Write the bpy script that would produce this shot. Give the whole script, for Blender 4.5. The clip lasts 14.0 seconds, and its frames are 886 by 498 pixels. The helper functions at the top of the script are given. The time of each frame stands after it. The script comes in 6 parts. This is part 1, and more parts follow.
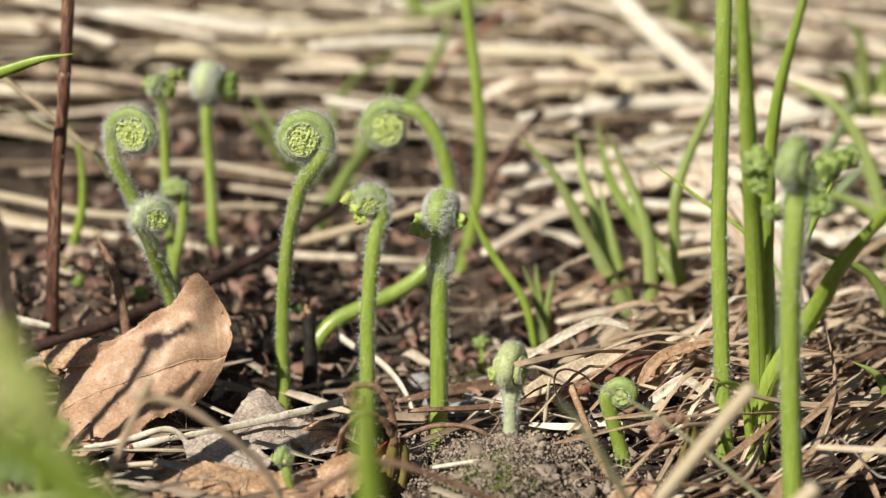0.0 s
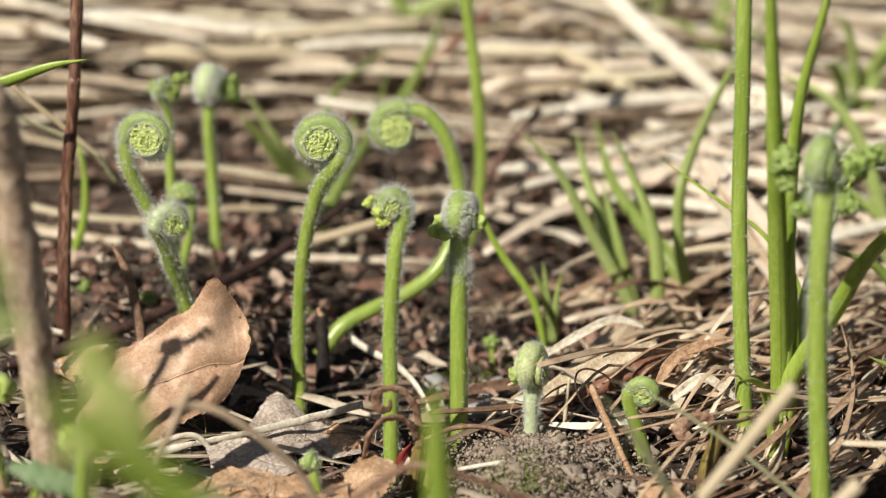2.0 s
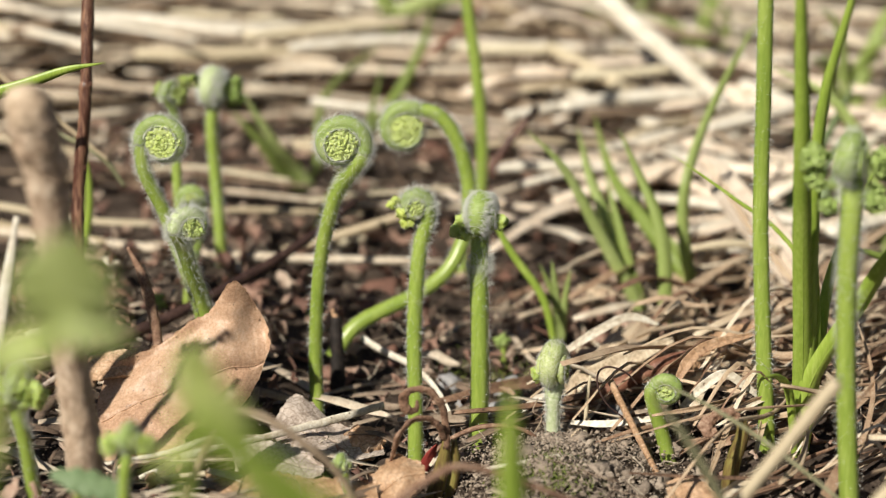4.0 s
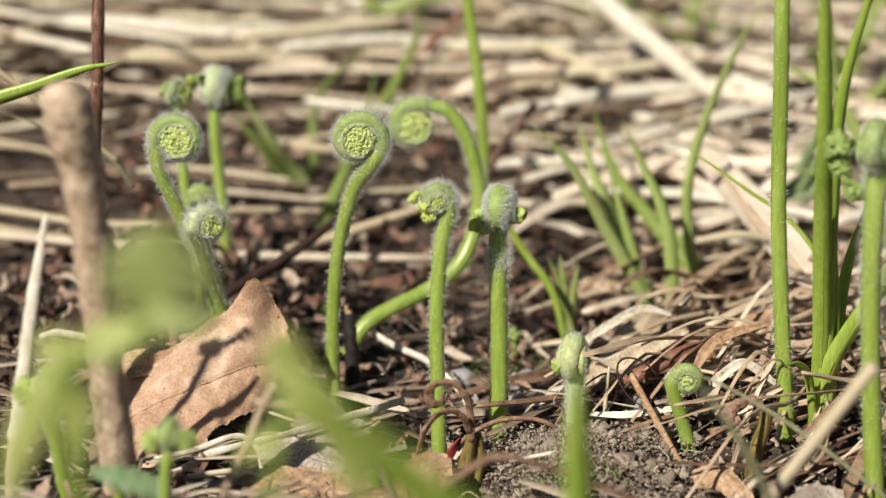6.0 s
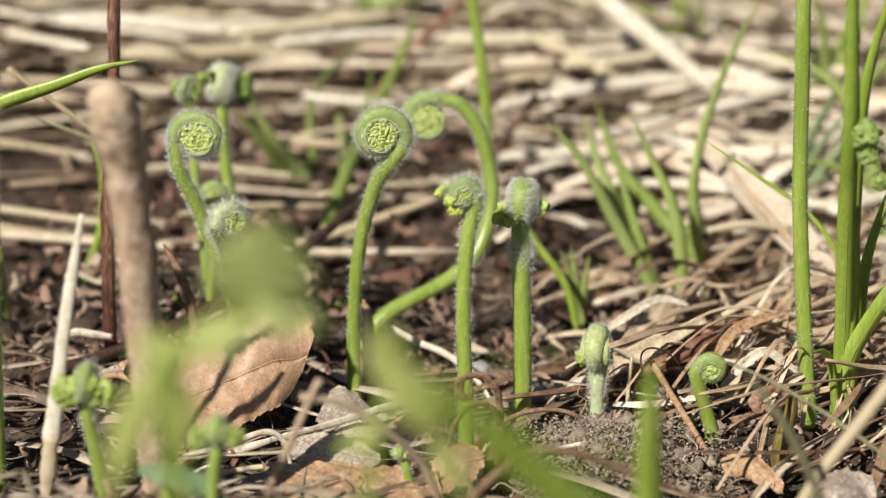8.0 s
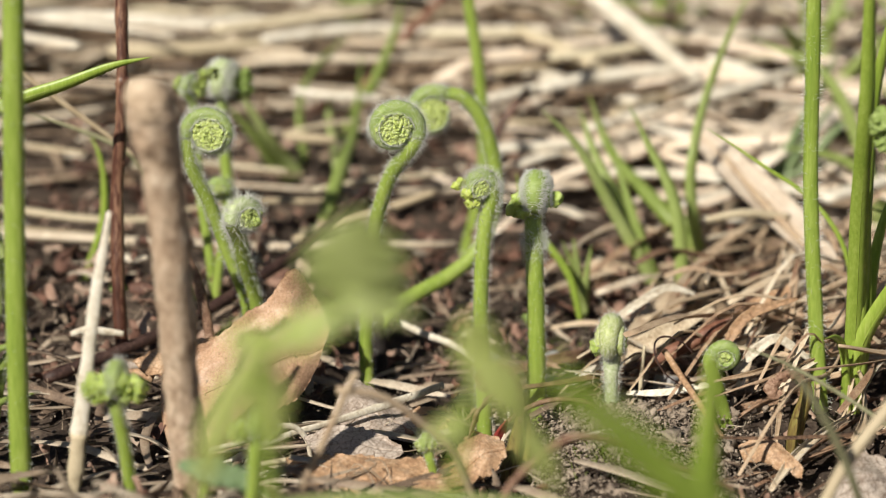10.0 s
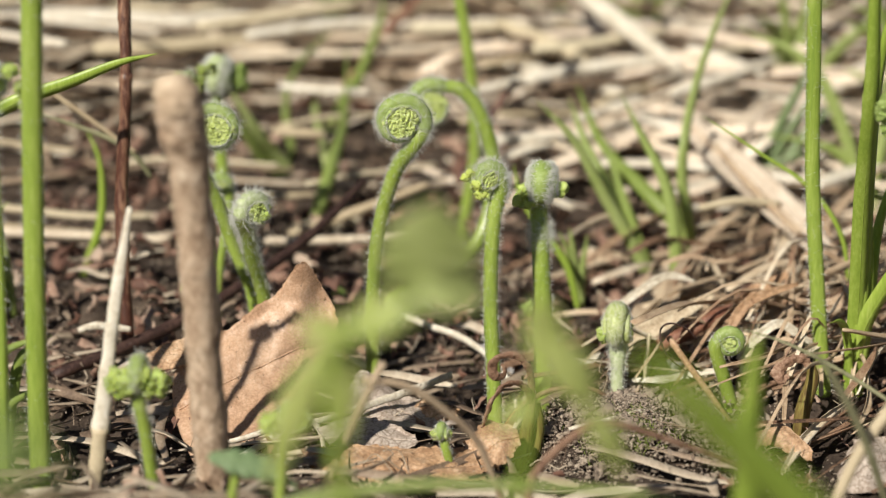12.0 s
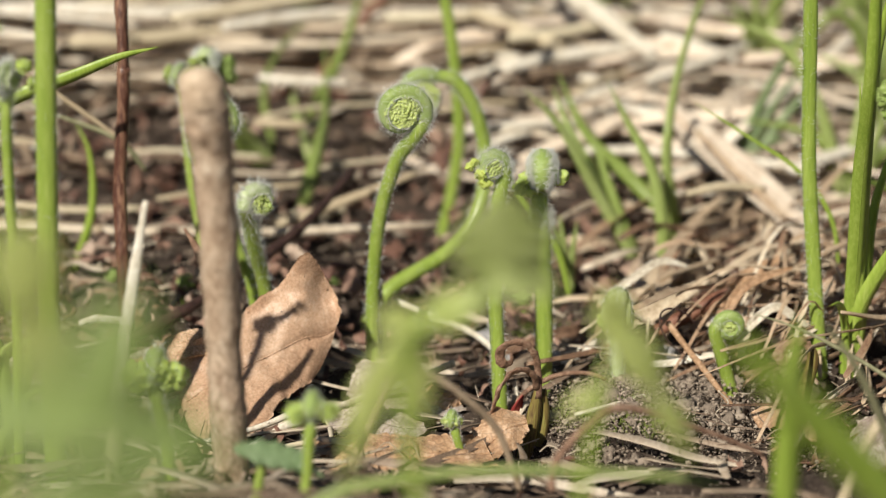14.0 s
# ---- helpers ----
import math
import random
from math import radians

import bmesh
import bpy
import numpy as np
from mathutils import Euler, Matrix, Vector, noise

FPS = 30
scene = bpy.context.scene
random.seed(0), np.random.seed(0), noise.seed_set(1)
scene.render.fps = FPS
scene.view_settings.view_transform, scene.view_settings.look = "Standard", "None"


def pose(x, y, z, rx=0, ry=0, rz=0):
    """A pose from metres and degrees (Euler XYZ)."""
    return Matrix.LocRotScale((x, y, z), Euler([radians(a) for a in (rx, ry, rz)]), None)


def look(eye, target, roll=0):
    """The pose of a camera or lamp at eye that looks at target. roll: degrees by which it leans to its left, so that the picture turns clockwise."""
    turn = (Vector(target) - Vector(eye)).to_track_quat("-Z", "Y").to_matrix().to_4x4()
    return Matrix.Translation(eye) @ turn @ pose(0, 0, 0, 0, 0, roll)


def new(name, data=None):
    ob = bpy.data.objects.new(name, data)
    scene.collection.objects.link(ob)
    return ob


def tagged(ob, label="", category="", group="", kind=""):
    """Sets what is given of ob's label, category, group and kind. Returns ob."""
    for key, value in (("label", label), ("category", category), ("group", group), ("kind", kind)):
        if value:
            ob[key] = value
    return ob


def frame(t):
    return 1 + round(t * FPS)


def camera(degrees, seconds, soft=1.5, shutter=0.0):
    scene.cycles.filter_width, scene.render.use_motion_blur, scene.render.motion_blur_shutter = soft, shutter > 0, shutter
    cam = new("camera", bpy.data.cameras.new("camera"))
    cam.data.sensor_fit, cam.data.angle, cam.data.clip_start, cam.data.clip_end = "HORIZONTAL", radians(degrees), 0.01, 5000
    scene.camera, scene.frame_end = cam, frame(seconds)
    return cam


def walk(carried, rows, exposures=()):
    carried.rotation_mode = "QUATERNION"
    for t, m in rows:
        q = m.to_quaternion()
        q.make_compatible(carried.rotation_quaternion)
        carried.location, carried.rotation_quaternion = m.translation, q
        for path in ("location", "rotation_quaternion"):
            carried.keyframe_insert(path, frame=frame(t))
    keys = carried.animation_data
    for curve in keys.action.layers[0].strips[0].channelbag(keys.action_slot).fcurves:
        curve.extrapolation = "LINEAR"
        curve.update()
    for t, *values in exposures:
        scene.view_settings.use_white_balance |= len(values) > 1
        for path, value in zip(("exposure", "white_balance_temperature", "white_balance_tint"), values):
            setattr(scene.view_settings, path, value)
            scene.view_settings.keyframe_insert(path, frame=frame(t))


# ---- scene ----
cam = camera(21.424, 14.0, soft=1.2)
cam.data.dof.use_dof = True
cam.data.dof.focus_distance = 0.585
cam.data.dof.aperture_fstop = 9.0
PATH = [
    (0, (0.09482, -0.57355, 0.22617), (-0.08602, 1.32723, -0.36909), 2.473),
    (0.5, (0.08926, -0.57378, 0.22790), (-0.07705, 1.32678, -0.37225), 2.447),
    (1, (0.08312, -0.57452, 0.22828), (-0.06641, 1.32716, -0.37274), 2.418),
    (1.5, (0.07741, -0.57499, 0.22724), (-0.05625, 1.32891, -0.37050), 2.337),
    (2, (0.07162, -0.57544, 0.22777), (-0.04618, 1.32898, -0.37165), 2.258),
    (2.5, (0.06610, -0.57586, 0.22746), (-0.03758, 1.32971, -0.37092), 2.251),
    (3, (0.05944, -0.57594, 0.22925), (-0.02574, 1.32878, -0.37472), 2.258),
    (5.5, (0.03148, -0.57955, 0.22554), (0.02105, 1.33005, -0.36886), 1.883),
    (6, (0.02598, -0.58007, 0.22510), (0.03040, 1.32980, -0.36853), 1.776),
    (6.5, (0.01964, -0.58060, 0.22516), (0.04029, 1.32880, -0.36962), 1.676),
    (7, (0.01434, -0.58091, 0.22532), (0.04743, 1.32784, -0.37097), 1.604),
    (7.5, (0.00910, -0.58155, 0.22456), (0.05576, 1.32737, -0.37030), 1.527),
    (8, (0.00246, -0.58224, 0.22549), (0.06667, 1.32516, -0.37259), 1.514),
    (10.5, (-0.02541, -0.58548, 0.22536), (0.11810, 1.31679, -0.37528), 1.202),
    (11, (-0.02996, -0.58628, 0.22492), (0.12692, 1.31506, -0.37533), 1.098),
    (11.5, (-0.03529, -0.58781, 0.22632), (0.13665, 1.31082, -0.37838), 1.018),
    (12, (-0.04076, -0.58902, 0.22594), (0.14806, 1.30825, -0.37797), 0.999),
    (12.5, (-0.04483, -0.59035, 0.22710), (0.16088, 1.30463, -0.37848), 0.977),
    (13, (-0.05198, -0.59043, 0.22625), (0.17189, 1.30237, -0.37972), 0.895),
    (13.5, (-0.05831, -0.59027, 0.22608), (0.18602, 1.29948, -0.38150), 0.885),
    (14, (-0.06374, -0.59065, 0.22749), (0.19761, 1.29494, -0.38592), 0.880),
]
walk(cam, [(t, look(eye, target, roll)) for t, eye, target, roll in PATH], exposures=[(0, 0.19), (8, 0.15), (11, 0.11), (14, 0.08)])

# ---- light ----
SUN_TO = Vector((-0.44, -0.648, 0.622)).normalized()
world = bpy.data.worlds.new("sky")
scene.world = world
world.use_nodes = True
wn = world.node_tree
sky = wn.nodes.new("ShaderNodeTexSky")
sky.sky_type = "NISHITA"
sky.sun_disc = False
sky.sun_elevation = math.asin(SUN_TO.z)
sky.sun_rotation = math.atan2(SUN_TO.x, SUN_TO.y)
wn.links.new(sky.outputs["Color"], wn.nodes["Background"].inputs["Color"])
wn.nodes["Background"].inputs["Strength"].default_value = 0.032
sun = new("sun", bpy.data.lights.new("sun", "SUN"))
sun.data.energy, sun.data.angle, sun.data.color = 5.0, radians(0.55), (1.0, 0.94, 0.82)
sun.matrix_world = look(SUN_TO * 5, (0, 0, 0))


# ---- materials ----
def waxy(m, weight=0.55, depth=0.0007):
    """Soft light inside thin green tissue."""
    bsdf = m.node_tree.nodes["Principled BSDF"]
    bsdf.inputs["Subsurface Weight"].default_value = weight
    bsdf.inputs["Subsurface Radius"].default_value = (1.0, 1.0, 0.35)
    bsdf.inputs["Subsurface Scale"].default_value = depth
    return m


def material(name, colors, scale=400.0, rough=0.6, bump=0.15, translucent=0.0, by="noise", fine=1800.0, spec=0.4, veins=0.0, detail=6.0, stretch=(1, 1, 1)):
    """colors: dark to light, mixed by noise, by the object's random number and by the island's random number."""
    m = bpy.data.materials.new(name)
    m.use_nodes = True
    nt = m.node_tree
    bsdf, out = nt.nodes["Principled BSDF"], nt.nodes["Material Output"]
    co = nt.nodes.new("ShaderNodeTexCoord")
    mp = nt.nodes.new("ShaderNodeMapping")
    mp.inputs["Scale"].default_value = stretch
    nt.links.new(co.outputs["Object"], mp.inputs["Vector"])
    n1, n2 = nt.nodes.new("ShaderNodeTexNoise"), nt.nodes.new("ShaderNodeTexNoise")
    for n, s in ((n1, scale), (n2, fine)):
        n.inputs["Scale"].default_value = s
        n.inputs["Detail"].default_value = detail
        n.inputs["Roughness"].default_value = 0.62
        nt.links.new(mp.outputs["Vector"], n.inputs["Vector"])
    mix = nt.nodes.new("ShaderNodeMath")
    mix.operation = "MULTIPLY_ADD"
    nt.links.new(n2.outputs["Fac"], mix.inputs[0])
    mix.inputs[1].default_value = 0.5
    half = nt.nodes.new("ShaderNodeMath")
    half.operation = "MULTIPLY"
    nt.links.new(n1.outputs["Fac"], half.inputs[0])
    half.inputs[1].default_value = 0.5
    nt.links.new(half.outputs[0], mix.inputs[2])
    fac = mix.outputs[0]
    if by != "noise":
        if by == "island":
            src = nt.nodes.new("ShaderNodeNewGeometry").outputs["Random Per Island"]
        else:
            src = nt.nodes.new("ShaderNodeObjectInfo").outputs["Random"]
        add = nt.nodes.new("ShaderNodeMath")
        add.operation = "MULTIPLY_ADD"
        nt.links.new(src, add.inputs[0])
        add.inputs[1].default_value = 0.6
        low = nt.nodes.new("ShaderNodeMath")
        low.operation = "SUBTRACT"
        nt.links.new(fac, low.inputs[0])
        low.inputs[1].default_value = 0.3
        nt.links.new(low.outputs[0], add.inputs[2])
        fac = add.outputs[0]
    ramp = nt.nodes.new("ShaderNodeValToRGB")
    el = ramp.color_ramp.elements
    lo, hi = (0.34, 0.66) if by == "noise" else (0.12, 0.88)
    while len(el) < len(colors):
        el.new(0.5)
    for i, c in enumerate(colors):
        el[i].position = lo + (hi - lo) * i / max(1, len(colors) - 1)
        el[i].color = (*c, 1)
    nt.links.new(fac, ramp.inputs["Fac"])
    colour = ramp.outputs["Color"]
    if veins:
        vo = nt.nodes.new("ShaderNodeTexVoronoi")
        vo.feature = "DISTANCE_TO_EDGE"
        vo.inputs["Scale"].default_value = 420
        warp = nt.nodes.new("ShaderNodeVectorMath")
        warp.operation = "MULTIPLY_ADD"
        nt.links.new(n1.outputs["Color"], warp.inputs[0])
        warp.inputs[1].default_value = (0.004, 0.004, 0.004)
        nt.links.new(mp.outputs["Vector"], warp.inputs[2])
        nt.links.new(warp.outputs[0], vo.inputs["Vector"])
        line = nt.nodes.new("ShaderNodeMapRange")
        line.inputs["From Max"].default_value = 0.09
        line.inputs["To Min"].default_value = veins
        line.inputs["To Max"].default_value = 0.0
        nt.links.new(vo.outputs["Distance"], line.inputs["Value"])
        spot = nt.nodes.new("ShaderNodeTexNoise")
        spot.inputs["Scale"].default_value = 650
        nt.links.new(mp.outputs["Vector"], spot.inputs["Vector"])
        dots = nt.nodes.new("ShaderNodeMapRange")
        dots.inputs["From Min"].default_value = 0.68
        dots.inputs["From Max"].default_value = 0.74
        dots.inputs["To Max"].default_value = 0.75
        nt.links.new(spot.outputs["Fac"], dots.inputs["Value"])
        top = nt.nodes.new("ShaderNodeMath")
        top.operation = "MAXIMUM"
        nt.links.new(line.outputs["Result"], top.inputs[0])
        nt.links.new(dots.outputs["Result"], top.inputs[1])
        dark = nt.nodes.new("ShaderNodeMix")
        dark.data_type = "RGBA"
        nt.links.new(top.outputs[0], dark.inputs["Factor"])
        nt.links.new(colour, dark.inputs["A"])
        dark.inputs["B"].default_value = (0.10, 0.055, 0.03, 1)
        colour = dark.outputs["Result"]
    nt.links.new(colour, bsdf.inputs["Base Color"])
    bsdf.inputs["Roughness"].default_value = rough
    bsdf.inputs["Specular IOR Level"].default_value = spec
    if bump:
        b = nt.nodes.new("ShaderNodeBump")
        b.inputs["Strength"].default_value = bump
        b.inputs["Distance"].default_value = 0.0006
        nt.links.new(mix.outputs[0], b.inputs["Height"])
        nt.links.new(b.outputs["Normal"], bsdf.inputs["Normal"])
    if translucent:
        tr = nt.nodes.new("ShaderNodeBsdfTranslucent")
        nt.links.new(colour, tr.inputs["Color"])
        ms = nt.nodes.new("ShaderNodeMixShader")
        ms.inputs["Fac"].default_value = translucent
        nt.links.new(bsdf.outputs["BSDF"], ms.inputs[1])
        nt.links.new(tr.outputs["BSDF"], ms.inputs[2])
        nt.links.new(ms.outputs["Shader"], out.inputs["Surface"])
    return m


LONG = (1, 1, 0.12)
STALK = material("fern_stalk", [(0.24, 0.35, 0.05), (0.355, 0.472, 0.085), (0.49, 0.595, 0.16)], 260, 0.32, 0.10, 0.25, stretch=LONG, spec=0.85)
STALK_PALE = material("fern_stalk_pale", [(0.38, 0.48, 0.20), (0.56, 0.63, 0.38), (0.82, 0.84, 0.72)], 500, 0.45, 0.15, 0.12)
COIL = material("fern_coil", [(0.25, 0.365, 0.08), (0.37, 0.485, 0.14), (0.51, 0.605, 0.25)], 500, 0.5, 0.15, 0.3)
PINNA = waxy(material("fern_leaflet", [(0.51, 0.615, 0.16), (0.60, 0.70, 0.24), (0.71, 0.785, 0.36)], 420, 0.45, 0.15, 0.20, spec=0.4), 0.2)
LOBE_YELLOW = waxy(material("fern_lobe_yellow", [(0.46, 0.56, 0.10), (0.58, 0.68, 0.15), (0.70, 0.78, 0.24)], 420, 0.45, 0.15, 0.25, spec=0.4), 0.2)
COIL_PALE = material("fern_coil_felted", [(0.36, 0.46, 0.16), (0.52, 0.60, 0.32), (0.72, 0.76, 0.58)], 900, 0.5, 0.25, 0.15)
HAIR = material("fern_hair", [(0.93, 0.94, 0.88), (0.97, 0.97, 0.94)], 500, 0.28, 0.0, 0.50, by="island", spec=0.7)
HAIR.node_tree.nodes["Principled BSDF"].inputs["Sheen Weight"].default_value = 1.0
HAIR.node_tree.nodes["Principled BSDF"].inputs["Sheen Roughness"].default_value = 0.4
GRASS = material("grass_blade", [(0.28, 0.375, 0.08), (0.42, 0.515, 0.16), (0.56, 0.635, 0.29)], 220, 0.35, 0.12, 0.42, by="object", stretch=LONG)
GRASS_PALE = material("grass_sheath", [(0.25, 0.375, 0.05), (0.37, 0.50, 0.08), (0.50, 0.62, 0.15)], 260, 0.35, 0.12, 0.25, stretch=LONG)
HERB_GRASS = material("grey_green_blade", [(0.17, 0.25, 0.10), (0.27, 0.36, 0.17), (0.39, 0.47, 0.27)], 220, 0.45, 0.12, 0.35, stretch=LONG)
STRAW_RAMP = [(0.05, 0.033, 0.024), (0.26, 0.18, 0.12), (0.52, 0.40, 0.285), (0.79, 0.68, 0.53), (0.95, 0.89, 0.77)]
STRAW = material("dry_straw", STRAW_RAMP, 260, 0.5, 0.25, 0.1, by="island")
STRAW_PART = material("dry_straw_piece", STRAW_RAMP, 260, 0.5, 0.25, 0.1, by="object")
STRAW_ONE = material("dry_straw_single", [(0.40, 0.30, 0.19), (0.60, 0.50, 0.34), (0.76, 0.68, 0.50)], 260, 0.5, 0.25, 0.1, by="object")
WHITE_STRAW = material("bleached_straw", [(0.38, 0.30, 0.21), (0.66, 0.59, 0.47), (0.84, 0.80, 0.70)], 240, 0.5, 0.4, 0.05, fine=1000, veins=0.15)
BLEACHED = material("white_straw", [(0.52, 0.45, 0.34), (0.77, 0.70, 0.58), (0.90, 0.86, 0.77)], 240, 0.5, 0.35, 0.05, fine=1000)
BUD = material("fern_bud", [(0.38, 0.46, 0.14), (0.55, 0.62, 0.27), (0.76, 0.79, 0.52)], 900, 0.4, 0.3, 0.2)
DEAD_RAMP = [(0.08, 0.048, 0.033), (0.30, 0.18, 0.115), (0.50, 0.365, 0.245), (0.66, 0.535, 0.38), (0.84, 0.76, 0.63)]
DEAD = material("dead_blade", DEAD_RAMP, 260, 0.55, 0.25, 0.12, by="island")
DEAD_PART = material("dead_blade_piece", DEAD_RAMP, 260, 0.55, 0.25, 0.12, by="object")
LEAF = material("dead_leaf", [(0.38, 0.21, 0.125), (0.58, 0.37, 0.24), (0.72, 0.52, 0.375)], 70, 0.45, 0.25, 0.12, fine=1500, veins=0.14)
LEAF_GREY = material("weathered_leaf", [(0.22, 0.16, 0.12), (0.46, 0.38, 0.32), (0.66, 0.58, 0.51)], 160, 0.6, 0.35, 0.06, fine=1400, veins=0.55)
LEAF_CURL = material("curled_leaf", [(0.26, 0.14, 0.075), (0.50, 0.31, 0.18), (0.72, 0.53, 0.37)], 200, 0.6, 0.35, 0.1, fine=1400, veins=0.4)
BARK = material("stick_bark", [(0.19, 0.12, 0.08), (0.46, 0.325, 0.225), (0.66, 0.505, 0.37), (0.84, 0.71, 0.56)], 260, 0.75, 1.0, fine=900, veins=0.22, stretch=(1, 1, 0.5))
BARK_PALE = material("stick_end", [(0.30, 0.21, 0.14), (0.54, 0.41, 0.29), (0.72, 0.59, 0.44)], 170, 0.7, 0.7, fine=620)
RED = material("red_stem", [(0.022, 0.010, 0.008), (0.09, 0.036, 0.024), (0.34, 0.19, 0.12)], 130, 0.4, 0.3, fine=1200, stretch=LONG)
DARK_TWIG = material("dark_twig", [(0.02, 0.011, 0.009), (0.05, 0.025, 0.02), (0.12, 0.07, 0.055)], 220, 0.6, 0.4, fine=1200)
RUST = material("rusty_twig", [(0.10, 0.04, 0.025), (0.21, 0.09, 0.055), (0.36, 0.20, 0.14)], 250, 0.55, 0.3, fine=1200)
DARK = material("rotten_stub", [(0.006, 0.004, 0.004), (0.014, 0.010, 0.008), (0.045, 0.03, 0.024)], 250, 0.75, 0.4, fine=1400)
WITHER = material("withered_frond", [(0.10, 0.052, 0.034), (0.27, 0.155, 0.10), (0.50, 0.35, 0.25)], 350, 0.65, 0.7, 0.05)
WITHER_FOOT = material("withered_foot", [(0.10, 0.055, 0.025), (0.24, 0.18, 0.055), (0.34, 0.34, 0.09)], 420, 0.5, 0.5, 0.15, stretch=LONG)
LOBE = waxy(material("fern_lobe", [(0.37, 0.50, 0.10), (0.47, 0.59, 0.16), (0.59, 0.69, 0.27)], 500, 0.45, 0.15, 0.2))
HERB = material("herb_leaf", [(0.16, 0.24, 0.11), (0.24, 0.34, 0.17), (0.34, 0.44, 0.25)], 200, 0.5, 0.2, 0.3)
SOIL = material("soil", [(0.020, 0.014, 0.011), (0.062, 0.045, 0.035), (0.14, 0.106, 0.08)], 130, 0.9, 0.9, fine=1100, spec=0.2)
LITTER = material("litter", [(0.09, 0.06, 0.045), (0.24, 0.17, 0.12), (0.44, 0.35, 0.26), (0.68, 0.60, 0.48)], 300, 0.6, 0.25, 0.05, by="island")
CRUMB = material("soil_crumb", [(0.21, 0.168, 0.132), (0.36, 0.29, 0.23), (0.48, 0.40, 0.32)], 700, 0.95, 0.9, by="island", fine=3000, spec=0.15)
STONE = material("pebble", [(0.20, 0.19, 0.19), (0.33, 0.32, 0.32), (0.45, 0.43, 0.42)], 300, 0.75, 0.4, fine=1800)
RED_LEAF = material("red_leaf", [(0.22, 0.03, 0.025), (0.38, 0.06, 0.05), (0.50, 0.14, 0.11)], 300, 0.5, 0.3, 0.2)
MOSS = material("moss", [(0.10, 0.14, 0.02), (0.22, 0.28, 0.05), (0.33, 0.40, 0.10)], 500, 0.7, 0.3, 0.2, by="island")


# ---- helpers ----
def gz(x, y):
    """Height of the ground."""
    z, fade = 0.0, 1 / (1 + (x / 1.1) ** 4)
    if y > 0.10:
        z += 0.17 * 0.6 * math.tanh((y - 0.10) / 0.6) * fade
    if y < -0.06:
        z += (0.30 if x < 0 else 0.18) * min(-0.06 - y, 0.16) * fade / (1 + (y / 1.1) ** 4)
    z += 0.006 * math.exp(-((x - 0.062) ** 2 + (y + 0.040) ** 2) / 0.0007)
    z += 0.007 * math.exp(-((x - 0.060) ** 2 + (y + 0.060) ** 2) / 0.0005)
    z -= 0.007 * math.exp(-((x - 0.034) ** 2 + (y + 0.060) ** 2) / 0.00022)
    z -= 0.006 * math.exp(-((x - 0.006) ** 2 + (y - 0.016) ** 2) / 0.0004)
    z += 0.010 * math.exp(-((x - 0.12) ** 2 + (y + 0.01) ** 2) / 0.0016)
    z += 0.012 * math.exp(-((x + 0.05) ** 2 + (y - 0.07) ** 2) / 0.0025)
    return z


def spline(pts, per=8):
    """A smooth line through the points."""
    p = [Vector(q) for q in pts]
    if len(p) < 3:
        return [p[0].lerp(p[-1], i / per) for i in range(per + 1)]
    p = [p[0] * 2 - p[1]] + p + [p[-1] * 2 - p[-2]]
    line = []
    for i in range(1, len(p) - 2):
        a, b, c, d = p[i - 1:i + 3]
        for k in range(per):
            t = k / per
            line.append(0.5 * (2 * b + (c - a) * t + (2 * a - 5 * b + 4 * c - d) * t * t + (3 * b - a - 3 * c + d) * t ** 3))
    line.append(p[-2])
    return line


def frames(line, hint=(0, 1, 0)):
    """Tangent and two sides along a line, without twist."""
    rows, side = [], Vector(hint)
    for i, q in enumerate(line):
        t = (line[min(i + 1, len(line) - 1)] - line[max(i - 1, 0)]).normalized()
        side = side - t * side.dot(t)
        if side.length < 1e-4:
            side = t.orthogonal()
        side.normalize()
        rows.append((t, side.copy(), t.cross(side)))
    return rows


def value(profile, s):
    """A number from evenly spaced values at s from 0 to 1."""
    if not isinstance(profile, (list, tuple)):
        return profile
    f = s * (len(profile) - 1)
    i = min(int(f), len(profile) - 2)
    return profile[i] + (profile[i + 1] - profile[i]) * (f - i)


